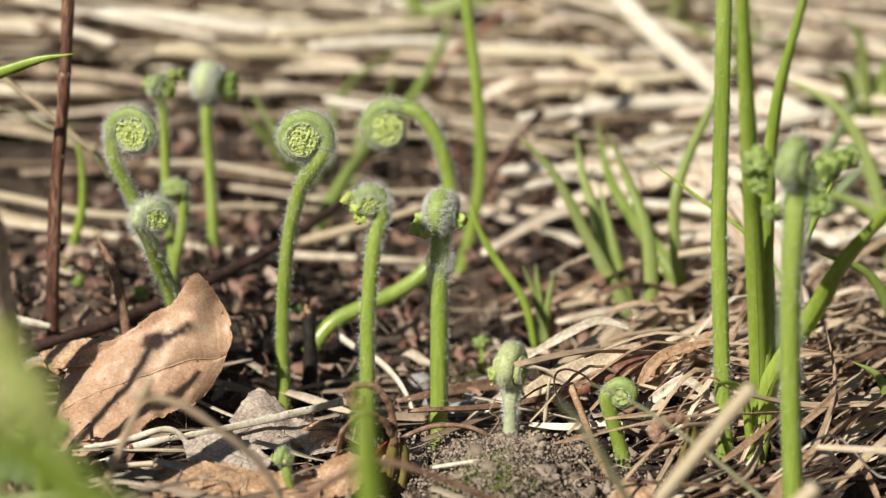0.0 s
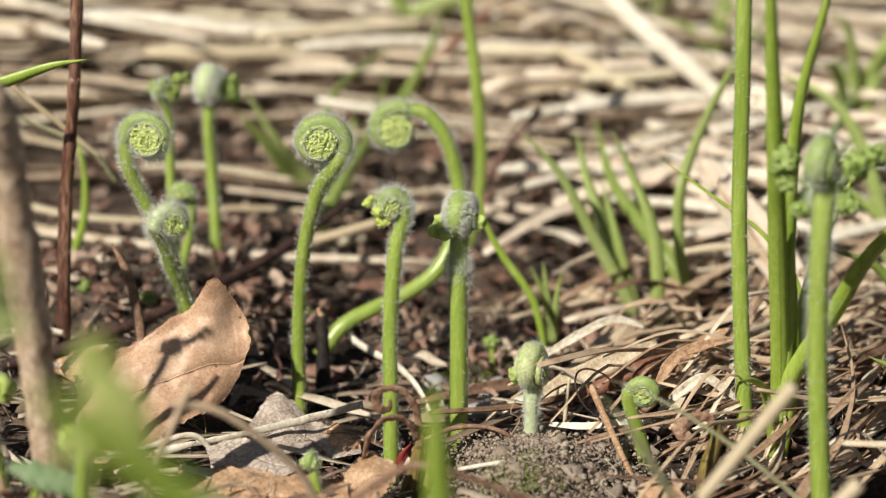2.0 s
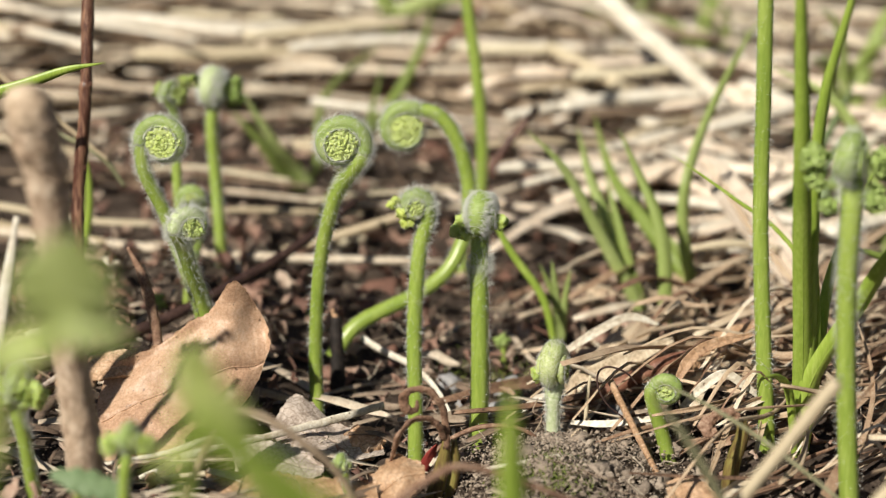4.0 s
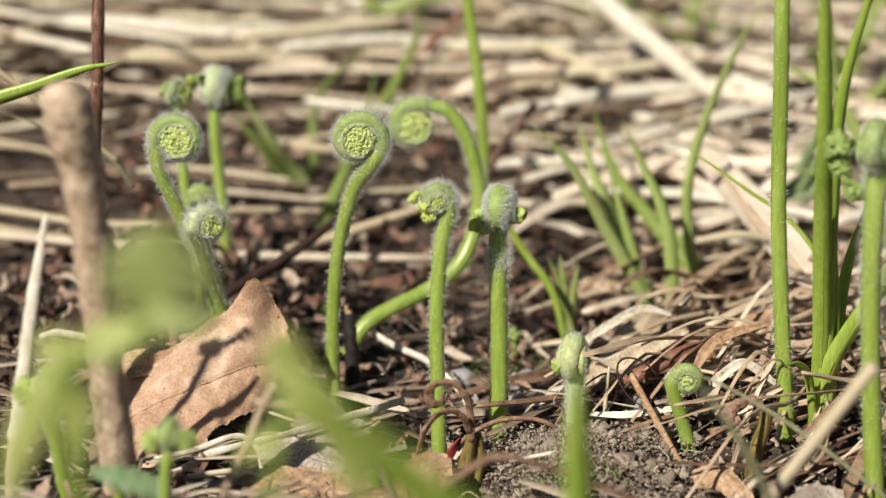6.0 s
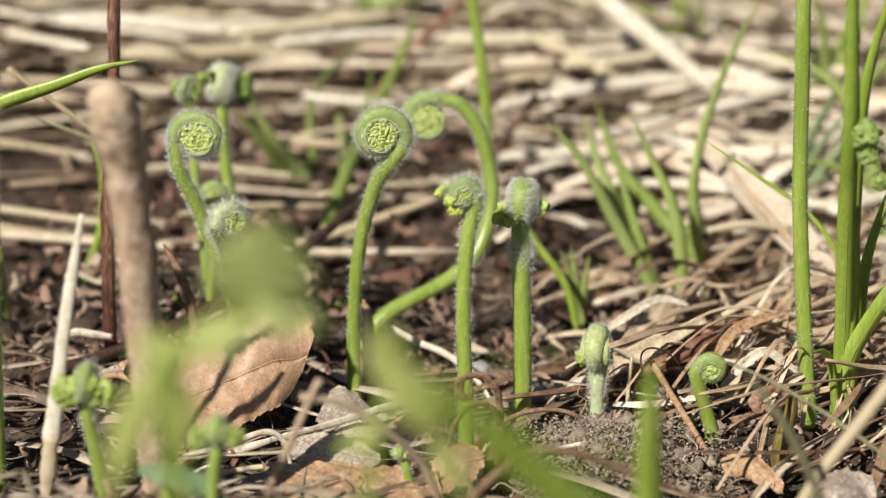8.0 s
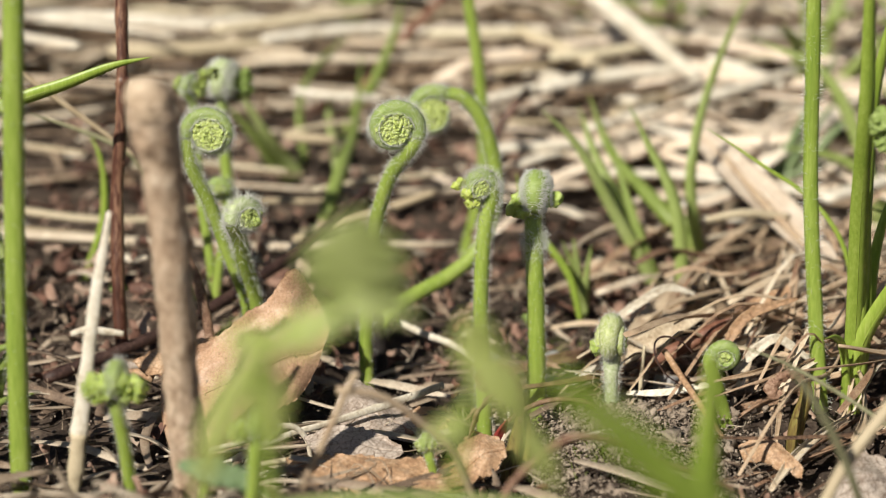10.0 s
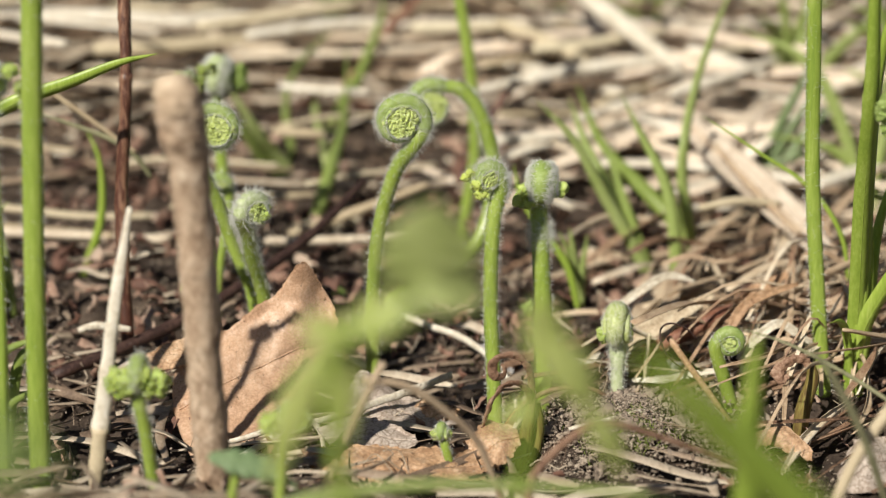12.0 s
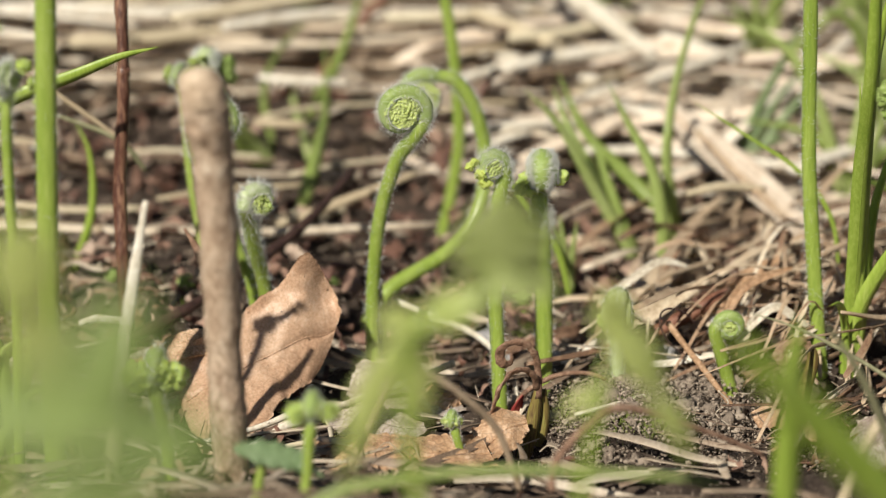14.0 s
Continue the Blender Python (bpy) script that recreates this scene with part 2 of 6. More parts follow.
class Build:
    """Vertices and faces that become one mesh."""

    def __init__(self):
        self.v, self.f = [], []

    def loft(self, rings, caps=True):
        n, first = len(rings[0]), len(self.v)
        for r in rings:
            self.v.extend(r)
        for i in range(len(rings) - 1):
            a, b = first + i * n, first + (i + 1) * n
            for k in range(n):
                m = (k + 1) % n
                self.f.append((a + k, a + m, b + m, b + k))
        if caps:
            self.f.append(tuple(first + k for k in range(n))[::-1])
            e = first + (len(rings) - 1) * n
            self.f.append(tuple(e + k for k in range(n)))

    def tube(self, line, radius, seg=8, hint=(0, 1, 0), flat=1.0, rough=0.0, groove=0.0, ribs=0.0):
        rings, fr = [], frames(line, hint)
        for i, q in enumerate(line):
            s = i / (len(line) - 1)
            r = value(radius, s)
            t, a, b = fr[i]
            ring = []
            for k in range(seg):
                w = 2 * math.pi * k / seg
                rr = r * (1 - groove * math.exp(-((w - math.pi) / 0.45) ** 2) - ribs * (k % 2))
                p = q + (a * math.cos(w) * flat + b * math.sin(w)) * rr
                if rough:
                    p = p + (a * math.cos(w) + b * math.sin(w)) * (r * rough * noise.noise(p * 700 + Vector((3, 7, 1))) + r * rough * 0.7 * noise.noise(p * 160))
                ring.append(p)
            rings.append(ring)
        self.loft(rings)

    def blade(self, line, width, thick=0.00025, fold=0.25, hint=(0, 1, 0), twist=0.0, ribs=1):
        """A grass blade: a shallow V in section, pointed, with thickness."""
        rings, fr = [], frames(line, hint)
        for i, q in enumerate(line):
            s = i / (len(line) - 1)
            t, n, w = fr[i]
            if twist:
                c, d = math.cos(twist * s), math.sin(twist * s)
                n, w = n * c + w * d, w * c - n * d
            h = value(width, s) / 2
            th = max(min(thick, h * 0.5), 0.00002)
            up = n * (h * fold)
            top = []
            for k in range(2 * ribs + 1):
                c = k / ribs - 1
                top.append(q + w * (h * c) + n * (h * fold * abs(c) - th * 0.4 * (1 - abs(c)) - (h * 0.10 if k % 2 and ribs > 1 else 0)))
            rings.append(top + [q + w * h + up - n * th, q - n * th * 1.8, q - w * h + up - n * th])
        self.loft(rings)

    def lump(self, c, r, stretch=(1, 1, 1), rough=0.3, turn=None, level=1):
        """A small uneven body."""
        verts, faces = LUMPS[level]
        first = len(self.v)
        off = Vector((random.uniform(-9, 9), random.uniform(-9, 9), random.uniform(-9, 9)))
        for u in verts:
            p = Vector((u.x * stretch[0], u.y * stretch[1], u.z * stretch[2])) * (r * (1 + rough * noise.noise(u * 1.7 + off) * 1.6))
            if turn:
                p = turn @ p
            self.v.append(Vector(c) + p)
        self.f.extend(tuple(first + k for k in f) for f in faces)

    def needle(self, a, way, length, r):
        """One moss needle."""
        s = way.orthogonal().normalized() * r
        u = way.cross(s).normalized() * r
        first = len(self.v)
        self.v.extend([a + s, a - s * 0.5 + u * 0.87, a - s * 0.5 - u * 0.87, a + way * length])
        self.f.extend([(first, first + 1, first + 3), (first + 1, first + 2, first + 3), (first + 2, first, first + 3)])

    def strand(self, a, way, length, r, curl=0.5):
        """One wavy hair of three bent stretches."""
        side = way.orthogonal().normalized()
        over = way.cross(side)
        bend = side * random.uniform(-1, 1) + over * random.uniform(-1, 1)
        kink = side * random.uniform(-1, 1) + over * random.uniform(-1, 1)
        ring = [side * r, over * (r * 0.87) - side * (r * 0.5), over * (-r * 0.87) - side * (r * 0.5)]
        first = len(self.v)
        at = [a, a + way * (length * 0.40) + bend * (length * curl * 0.10), a + way * (length * 0.74) + bend * (length * curl * 0.42),
              a + way * (length * 0.90) + (bend * 0.9 + kink * 0.5) * (length * curl)]
        for k in range(3):
            self.v.extend(at[k] + q * (1 - 0.2 * k) for q in ring)
        self.v.append(at[3])
        for k in range(2):
            for i in range(3):
                j = (i + 1) % 3
                self.f.append((first + 3 * k + i, first + 3 * k + j, first + 3 * k + 3 + j, first + 3 * k + 3 + i))
        for i in range(3):
            self.f.append((first + 6 + i, first + 6 + (i + 1) % 3, first + 9))

    def fan(self, c, way, up, size, spread=1.0, teeth=4, cup=0.35, thick=0.00009):
        """A tiny toothed leaf: a cupped fan with thickness."""
        way = way.normalized()
        side = way.cross(up).normalized()
        up = side.cross(way)
        first, cols = len(self.v), 2 * teeth + 1
        for layer in (0, 1):
            for k in range(3):
                rad = size * (0.12, 0.62, 1.0)[k]
                for i in range(cols):
                    w = (i / (cols - 1) - 0.5) * 2 * spread
                    rr = rad * ((1.0 if i % 2 else 0.74) if k == 2 else 1.0) * (1 - 0.18 * w * w)
                    h = size * cup * ((w / spread) ** 2 * 0.6 * k / 2 + (k / 2) ** 2 * 0.5 + (0.12 if i % 2 else 0))
                    self.v.append(c + way * (rr * math.cos(w)) + side * (rr * math.sin(w)) + up * (h - layer * thick))
        m = 3 * cols
        for k in range(2):
            for i in range(cols - 1):
                p = first + k * cols + i
                self.f.append((p, p + 1, p + cols + 1, p + cols))
                self.f.append((m + p, m + p + cols, m + p + cols + 1, m + p + 1))
        rim = [i for i in range(cols)] + [2 * cols - 1, 3 * cols - 1] + [2 * cols + i for i in range(cols - 2, -1, -1)] + [cols]
        for k in range(len(rim)):
            p, q = first + rim[k], first + rim[(k + 1) % len(rim)]
            self.f.append((q, p, m + p, m + q))

    def mesh(self, name, mat, smooth=True):
        me = bpy.data.meshes.new(name)
        me.from_pydata([tuple(p) for p in self.v], [], self.f)
        me.materials.append(mat)
        if smooth:
            me.polygons.foreach_set("use_smooth", [True] * len(me.polygons))
        me.update()
        return me


def ball(level):
    bm = bmesh.new()
    bmesh.ops.create_icosphere(bm, subdivisions=level, radius=1)
    bm.verts.ensure_lookup_table()
    got = ([v.co.copy() for v in bm.verts], [tuple(v.index for v in f.verts) for f in bm.faces])
    bm.free()
    return got


LUMPS = {1: ball(1), 2: ball(2), 3: ball(3)}


def thing(name, base, label, category, group="", kind=""):
    ob = new(name)
    ob.location = base
    ob.empty_display_size = 0.01
    return tagged(ob, label, category, group, kind)


def part(name, build, mat, parent, label="", smooth=True):
    """One mesh under a thing; the build is in world metres."""
    at = parent.location if parent.parent is None else parent.location + parent.parent.location
    b = Build()
    b.v, b.f = [Vector(p) - at for p in build.v], build.f
    ob = new(name, b.mesh(name, mat, smooth))
    ob.parent = parent
    return tagged(ob, label)


def single(name, build, mat, base, label, category, group="", kind="", smooth=True):
    """A thing of one mesh."""
    b = Build()
    b.v, b.f = [Vector(p) - Vector(base) for p in build.v], build.f
    ob = new(name, b.mesh(name, mat, smooth))
    ob.location = base
    return tagged(ob, label, category, group, kind)


def rand_dir():
    while True:
        v = Vector((random.uniform(-1, 1), random.uniform(-1, 1), random.uniform(-1, 1)))
        if 0.1 < v.length < 1:
            return v.normalized()


# ---- ground ----
def steps(fine_from, fine_to, step, far):
    xs = list(np.arange(fine_from, fine_to, step))
    a, d = xs[0], step
    low, high = [], []
    while a > -far:
        d *= 1.45
        a -= d
        low.append(a)
    a, d = xs[-1], step
    while a < far:
        d *= 1.45
        a += d
        high.append(a)
    return low[::-1] + xs + high


def build_ground():
    xs, ys = steps(-0.16, 0.22, 0.0016, 60), steps(-0.16, 0.20, 0.0016, 60)
    b = Build()
    for y in ys:
        for x in xs:
            z = gz(x, y)
            p = Vector((x, y, 0))
            if abs(x) < 1 and abs(y) < 1:
                z += 0.0035 * noise.noise(p * 45) + 0.0030 * noise.noise(p * 120) + 0.0016 * noise.noise(p * 330) - 0.002
            far = math.hypot(x, y)
            z += 0.03 * min(1, max(0, far - 0.8)) * noise.noise(p * 0.9) + 0.012 * min(1, max(0, far - 0.6)) * noise.noise(p * 4)
            b.v.append((x, y, z))
    n = len(xs)
    for j in range(len(ys) - 1):
        for i in range(n - 1):
            a = j * n + i
            b.f.append((a, a + 1, a + n + 1, a + n))
    ob = new("ground", b.mesh("ground", SOIL))
    tagged(ob, "dark brown crumbly forest soil", "ground", kind="structure")


build_ground()


# ---- fern shoots ----
def fiddlehead(stem, centre, R, facing, start, turns, sign, r0, r1, label, stem_hair=250, coil_hair=450, pinnae=110, lobes=(), stalk=None, name="fern_fiddlehead", hair_len=1.0, bulk=1.0, coil_mat=None, woolly=None, lobe_mat=None, frill=14, neck=None, parting=False, hair_r=1.0, group="fern fiddleheads"):
    """A fern shoot: a stalk, its rolled-up tip, the folded leaflets inside and the hairs."""
    random.seed(int(abs(centre[0]) * 1e6) % 99991)
    f = radians(facing)
    u, v = Vector((math.cos(f), math.sin(f), 0)), Vector((0, 0, 1))
    n, c = u.cross(v), Vector(centre)
    a0 = radians(start)
    knots = [Vector(p) for p in stem]
    head = len(knots)
    count = max(6, int(turns * 12))

    def on(s):
        a = a0 + sign * turns * 2 * math.pi * s
        return a, R * (1 - 0.58 * s ** 1.15)

    for i in range(count + 1):
        a, rad = on(i / count)
        knots.append(c + (u * math.cos(a) + v * math.sin(a)) * rad + n * (0.0003 * i / count))
    per = 5
    line = spline(knots, per)
    cut = head * per
    low, top = line[:cut + 1], line[cut:]
    shoot = thing(name, stem[0], label, "fern", group)
    neck = neck or r1
    low_r = [r0 * 1.08, r0, r0, (r0 + neck) / 2, neck]
    top_r = [neck, r1 * 0.98, r1 * 0.76, r1 * 0.58, r1 * 0.40]
    b = Build()
    b.tube(line[:cut + 4], low_r[:-1] + [neck, neck * 0.9], 14, hint=n, groove=0.16)
    st = part("stalk", b, stalk or STALK, shoot)
    b = Build()
    b.tube(top, top_r, 14, hint=n, rough=0.05, groove=0.10)
    seams = []
    for side in (-1, 1):
        turn = [a0 + sign * (0.4 + 5.0 * i / 30) for i in range(31)]
        inner = [c + (u * math.cos(a) + v * math.sin(a)) * R * (0.80 - 0.006 * i) + n * side * r1 * (0.72 + 0.008 * i) for i, a in enumerate(turn)]
        seams.append((side, inner))
        b.tube(inner, [r1 * 0.10, r1 * 0.30, r1 * 0.30, r1 * 0.26, r1 * 0.10], 10, hint=n, rough=0.06)
    tip = part("coil", b, coil_mat or COIL, shoot, "rolled-up hairy green tip")

    # leaflets folded inside the coil, bulging out on both faces
    b = Build()
    reach = 0.76 * R
    heart = c - (u * math.cos(a0) + v * math.sin(a0)) * (0.07 * R)
    first = len(b.v)
    for q in LUMPS[3][0]:
        deep = math.copysign(abs(q.y) ** 0.40, q.y) * r1 * bulk * 1.12
        b.v.append(heart + u * (q.x * reach * 0.97) + v * (q.z * reach * 0.97) - n * deep)
    b.f.extend(tuple(first + k for k in face) for face in LUMPS[3][1])
    for share in (0.90, 0.71, 0.52, 0.34, 0.16):
        ring = share * reach
        step = 0.00050 / ring
        for i in range(int(2 * math.pi / step)):
            for side in (-1, 1):
                a = i * step + random.gauss(0, 0.45 * step)
                rad = ring - 0.19 * reach * (i * step / (2 * math.pi)) + random.gauss(0, 0.00026)
                if rad < 0.0002 or random.random() < 0.08:
                    continue
                out = u * math.cos(a) + v * math.sin(a)
                along_ring = (v * math.cos(a) - u * math.sin(a)) * sign
                dome = r1 * bulk * (1.16 - 0.30 * (rad / reach) ** 2.6)
                q = random.uniform(0.00038, 0.00070)
                lie = (out * random.gauss(0.6, 0.5) + along_ring * random.gauss(0.7, 0.5) + n * side * random.gauss(0.2, 0.4)).normalized()
                p = heart + out * rad + n * (side * dome * random.uniform(0.84, 0.95))
                b.lump(p, q, (1.25, random.uniform(0.5, 0.85), random.uniform(0.55, 0.8)), 0.4, lie.to_track_quat("X", "Y").to_matrix(), 2 if r1 > 0.0017 else 1)
                if random.random() < 0.16:
                    b.fan(p, (lie + n * side * 0.8).normalized(), n * side, q * 1.7, 0.9, 3, 0.5)
    part("leaflet_mass", b, PINNA, shoot, "tightly folded yellow-green leaflets")
    for (dx, dy, dz, r) in lobes:
        q, b = c + Vector((dx, dy, dz)), Build()
        b.lump(q, r * (0.72 if frill < 20 else 0.3), (1, 0.85, 1), 0.45, None, 3)
        root = (q - c).normalized()
        for i in range(frill):
            way = (rand_dir() + root * 0.55).normalized()
            b.fan(q - root * r * 0.2 + way * r * 0.18, way, (rand_dir() + Vector((-0.3, -0.7, 0.5))).normalized(), r * random.uniform(0.6, 0.98), random.uniform(0.5, 1.0), random.choice((2, 3, 3, 4)), random.uniform(0.25, 0.7))
        for i in range(0 if frill > 20 else 22 if frill > 8 else 7):
            b.lump(q + rand_dir() * r * random.uniform(0.55, 0.75), r * random.uniform(0.12, 0.22), (1.2, 0.7, 1), 0.4, rand_dir().to_track_quat("Z", "Y").to_matrix())
        part("lobe", b, lobe_mat or LOBE, shoot, "ruffled green side lobe")

    # hairs of the stalk: long at its outline, short and flat on its face
    b = Build()
    fr = frames(low, n)
    for i in range(int(stem_hair * 5.5)):
        s = random.random() ** 0.7
        k = min(int(s * (len(low) - 1)), len(low) - 2)
        p = low[k].lerp(low[k + 1], random.random())
        w = random.uniform(0, 2 * math.pi)
        way = fr[k][1] * math.cos(w) + fr[k][2] * math.sin(w)
        r = value(low_r, s)
        if abs(way.x) < 0.6 and random.random() < 0.72:
            continue
        b.strand(p + way * r * 0.92, (way + rand_dir() * 0.55).normalized(), hair_len * random.uniform(0.0006, 0.0020) * (0.75 + 0.4 * s), 0.000044, 0.75)
    if woolly:
        for i in range(900):
            k = int((woolly[0] + (woolly[1] - woolly[0]) * random.random()) * (len(low) - 2))
            p = low[k].lerp(low[k + 1], random.random())
            w = random.uniform(0, 2 * math.pi)
            way = fr[k][1] * math.cos(w) + fr[k][2] * math.sin(w)
            b.strand(p + way * r1 * 0.88, (way * 0.5 + rand_dir() * 0.8).normalized(), random.uniform(0.0008, 0.0020), 0.000038, 0.9)
    part("fuzz", b, HAIR, st, "fine silvery hairs")

    # hairs of the coil: a halo outside, wool along the seam, a thin film on the face
    b = Build()
    fr = frames(top, n)
    for i in range(int(coil_hair * 6.0)):
        s = random.random() ** 1.25 * 0.8
        k = min(int(s * (len(top) - 1)), len(top) - 2)
        p = top[k].lerp(top[k + 1], random.random())
        w = random.uniform(0, 2 * math.pi)
        way = fr[k][1] * math.cos(w) + fr[k][2] * math.sin(w)
        r = value(top_r, s)
        away = (p - c).normalized()
        facing_out = way.dot(away)
        if facing_out < -0.85 or (parting and facing_out > 0.90 and random.random() < 0.8):
            continue
        face = abs(way.dot(n))
        if parting and facing_out > -0.2:
            b.strand(p + way * r * 0.97, (way * 0.35 + n * math.copysign(0.8, way.dot(n)) + rand_dir() * 0.5).normalized(), hair_len * random.uniform(0.0007, 0.0022), 0.000036 * hair_len * hair_r, 0.9)
            continue
        if face > 0.55:
            if random.random() < 0.45:
                continue
            go = (fr[k][0] * random.uniform(0.3, 1.2) + way * 0.25 + away * 0.25 + rand_dir() * 0.40).normalized()
            b.strand(p + way * r * 0.98, go, hair_len * random.uniform(0.0005, 0.0014), 0.000030 * hair_r, 0.8)
        elif facing_out < 0:
            b.strand(p + way * r * 0.9 + n * random.choice((-1, 1)) * r * 0.5, (rand_dir() + way * 0.4).normalized(), hair_len * random.uniform(0.0005, 0.0014), 0.000036, 1.0)
        else:
            b.strand(p + way * r * 0.92, (way * 0.60 + away * 0.30 + fr[k][0] * random.uniform(-0.2, 0.7) + rand_dir() * 0.7).normalized(), hair_len * random.uniform(0.0007, 0.0023), 0.000036 * hair_len * hair_r, 1.0)
    for i in range(coil_hair):
        rad, a, side = reach * math.sqrt(random.random()), random.uniform(0, 2 * math.pi), random.choice((-1, 1))
        p = heart + (u * math.cos(a) + v * math.sin(a)) * rad + n * side * r1 * bulk * 0.95
        b.strand(p, (n * side + rand_dir() * 0.9).normalized(), random.uniform(0.0004, 0.0010), 0.000030, 0.8)
    for side, inner in seams:
        for i in range(int(coil_hair * 0.7)):
            k = random.randrange(len(inner) - 1)
            p = inner[k].lerp(inner[k + 1], random.random())
            ahead = (inner[k + 1] - inner[k]).normalized()
            b.strand(p + n * side * r1 * 0.26, (ahead * 0.8 + n * side * 0.3 + rand_dir() * 0.5).normalized(), random.uniform(0.0005, 0.0013), 0.000036, 0.9)
    for i in range(140):
        w = random.uniform(0, 2 * math.pi)
        way = fr[0][1] * math.cos(w) + fr[0][2] * math.sin(w)
        b.strand(top[0] + fr[0][0] * random.gauss(0, r1 * 0.35) + way * neck * 0.95, (way * 0.6 + rand_dir() * 0.8).normalized(), random.uniform(0.0006, 0.0015), 0.000036, 0.9)
    for (dx, dy, dz, r) in lobes:
        for i in range(40):
            d = rand_dir()
            b.strand(c + Vector((dx, dy, dz)) + d * r * 0.7, (d + rand_dir() * 0.4).normalized(), random.uniform(0.0005, 0.0012), 0.000025, 0.6)
    part("fuzz", b, HAIR, tip, "fine silvery hairs")
    return shoot


# main coil
fiddlehead([(0, 0, -0.004), (-0.0009, -0.001, 0.0191), (0.0002, -0.004, 0.0434), (0.004, -0.009, 0.0618), (0.0087, -0.0125, 0.0706)],
           (0.0053, -0.013, 0.0767), 0.0061, 4, -20, 1.30, 1, 0.0018, 0.0021,
           "green fern fiddlehead with a round tightly rolled hairy coil", 420, 700, 190)
# arching one behind it
fiddlehead([(0.0010, 0.030, 0.004), (0.0080, 0.034, 0.0130), (0.0237, 0.040, 0.0205), (0.0325, 0.044, 0.0275), (0.0364, 0.048, 0.0380), (0.0366, 0.050, 0.0495), (0.0328, 0.050, 0.0625), (0.0272, 0.050, 0.0695)],
           (0.0187, 0.050, 0.0648), 0.0066, 2, 62, 1.05, 1, 0.0021, 0.0020,
           "bent green fern fiddlehead arching up from a lying stalk", 350, 420, 190)
# stout one, seen on the edge of its coil
fiddlehead([(0.043, -0.020, -0.003), (0.0426, -0.020, 0.0216), (0.0415, -0.0185, 0.0434), (0.0411, -0.0155, 0.0545)],
           (0.0412, -0.0185, 0.0612), 0.0037, 258, 185, 1.25, -1, 0.00245, 0.0034,
           "stout bright green fern fiddlehead with a silvery hairy head", 330, 1300, 60,
           lobes=((-0.0044, -0.001, -0.0012, 0.0028), (-0.0057, -0.001, -0.0036, 0.0027), (-0.0035, -0.0015, -0.0044, 0.0024), (0.0047, -0.001, -0.0008, 0.0025)),
           hair_len=0.8, woolly=(0.56, 0.66), frill=3, neck=0.0023, parting=True, hair_r=1.9)
# slim one with the head turned aside
fiddlehead([(0.0282, -0.042, -0.004), (0.0272, -0.040, 0.0180), (0.0262, -0.038, 0.0380), (0.0267, -0.036, 0.0562), (0.0284, -0.035, 0.0650)],
           (0.0251, -0.0355, 0.0680), 0.0032, 12, 8, 0.85, 1, 0.00185, 0.0020,
           "slim green fern fiddlehead with a small nodding head", 420, 420, 40,
           lobes=((-0.0024, -0.0012, -0.0016, 0.0024), (-0.0018, -0.0013, -0.0038, 0.0021), (-0.0054, -0.0005, 0.0004, 0.0015), (-0.0044, -0.0008, 0.0016, 0.0014)), lobe_mat=LOBE_YELLOW, frill=6)
# coil on the side of the leaf
fiddlehead([(-0.0300, 0.008, 0.0), (-0.0322, 0.008, 0.0222), (-0.0378, 0.008, 0.0384), (-0.0419, 0.006, 0.0512), (-0.0467, 0.004, 0.0622)],
           (-0.0418, 0.003, 0.0708), 0.0061, -6, 190, 1.25, -1, 0.0018, 0.0018,
           "curved green fern fiddlehead with a round woolly coil", 350, 650, 170)
# small one just above the leaf
fiddlehead([(-0.0270, 0.002, 0.0), (-0.0300, -0.0015, 0.0270), (-0.0327, -0.008, 0.0397), (-0.0342, -0.013, 0.0485)],
           (-0.0322, -0.015, 0.0540), 0.0040, 30, 190, 1.05, -1, 0.0021, 0.0021,
           "short fern fiddlehead with a silvery woolly coil", 300, 480, 80,
           lobes=((0.0028, -0.001, -0.001, 0.0016), (-0.0022, -0.001, -0.0012, 0.0014)), hair_len=1.2, coil_mat=COIL_PALE)
# two behind, with opening tips
fiddlehead([(-0.0424, 0.06, 0.004), (-0.0435, 0.06, 0.0153), (-0.0468, 0.065, 0.0374), (-0.0478, 0.067, 0.052), (-0.0484, 0.067, 0.062)],
           (-0.0492, 0.067, 0.068), 0.0030, 60, 190, 0.8, -1, 0.0014, 0.0013,
           "thin fern shoot with small leaflets opening", 120, 160, 40,
           lobes=((0.0024, 0, -0.001, 0.0030), (-0.0027, 0, 0.0002, 0.0032), (0.0040, 0, 0.0030, 0.0026), (0.0066, 0, 0.0040, 0.0020)), frill=24)
fiddlehead([(-0.0372, 0.090, 0.010), (-0.0380, 0.090, 0.0214), (-0.0401, 0.095, 0.0366), (-0.0414, 0.096, 0.0538)],
           (-0.0408, 0.0955, 0.0625), 0.0042, 250, 190, 1.2, -1, 0.0018, 0.0036,
           "fern fiddlehead with a pale hairy head", 160, 620, 50, lobes=((0.0062, 0.001, -0.002, 0.0034), (0.0066, 0.001, 0.0016, 0.0028)), lobe_mat=COIL,
           hair_len=1.0, coil_mat=COIL_PALE, neck=0.0019, parting=True, hair_r=2.4)
fiddlehead([(-0.0424, 0.050, 0.006), (-0.0410, 0.050, 0.0200), (-0.0390, 0.050, 0.0300), (-0.0385, 0.050, 0.0373)],
           (-0.0413, 0.050, 0.0420), 0.0028, 10, 0, 1.1, 1, 0.0014, 0.0017,
           "short dull green fern shoot bent over", 80, 120, 40)
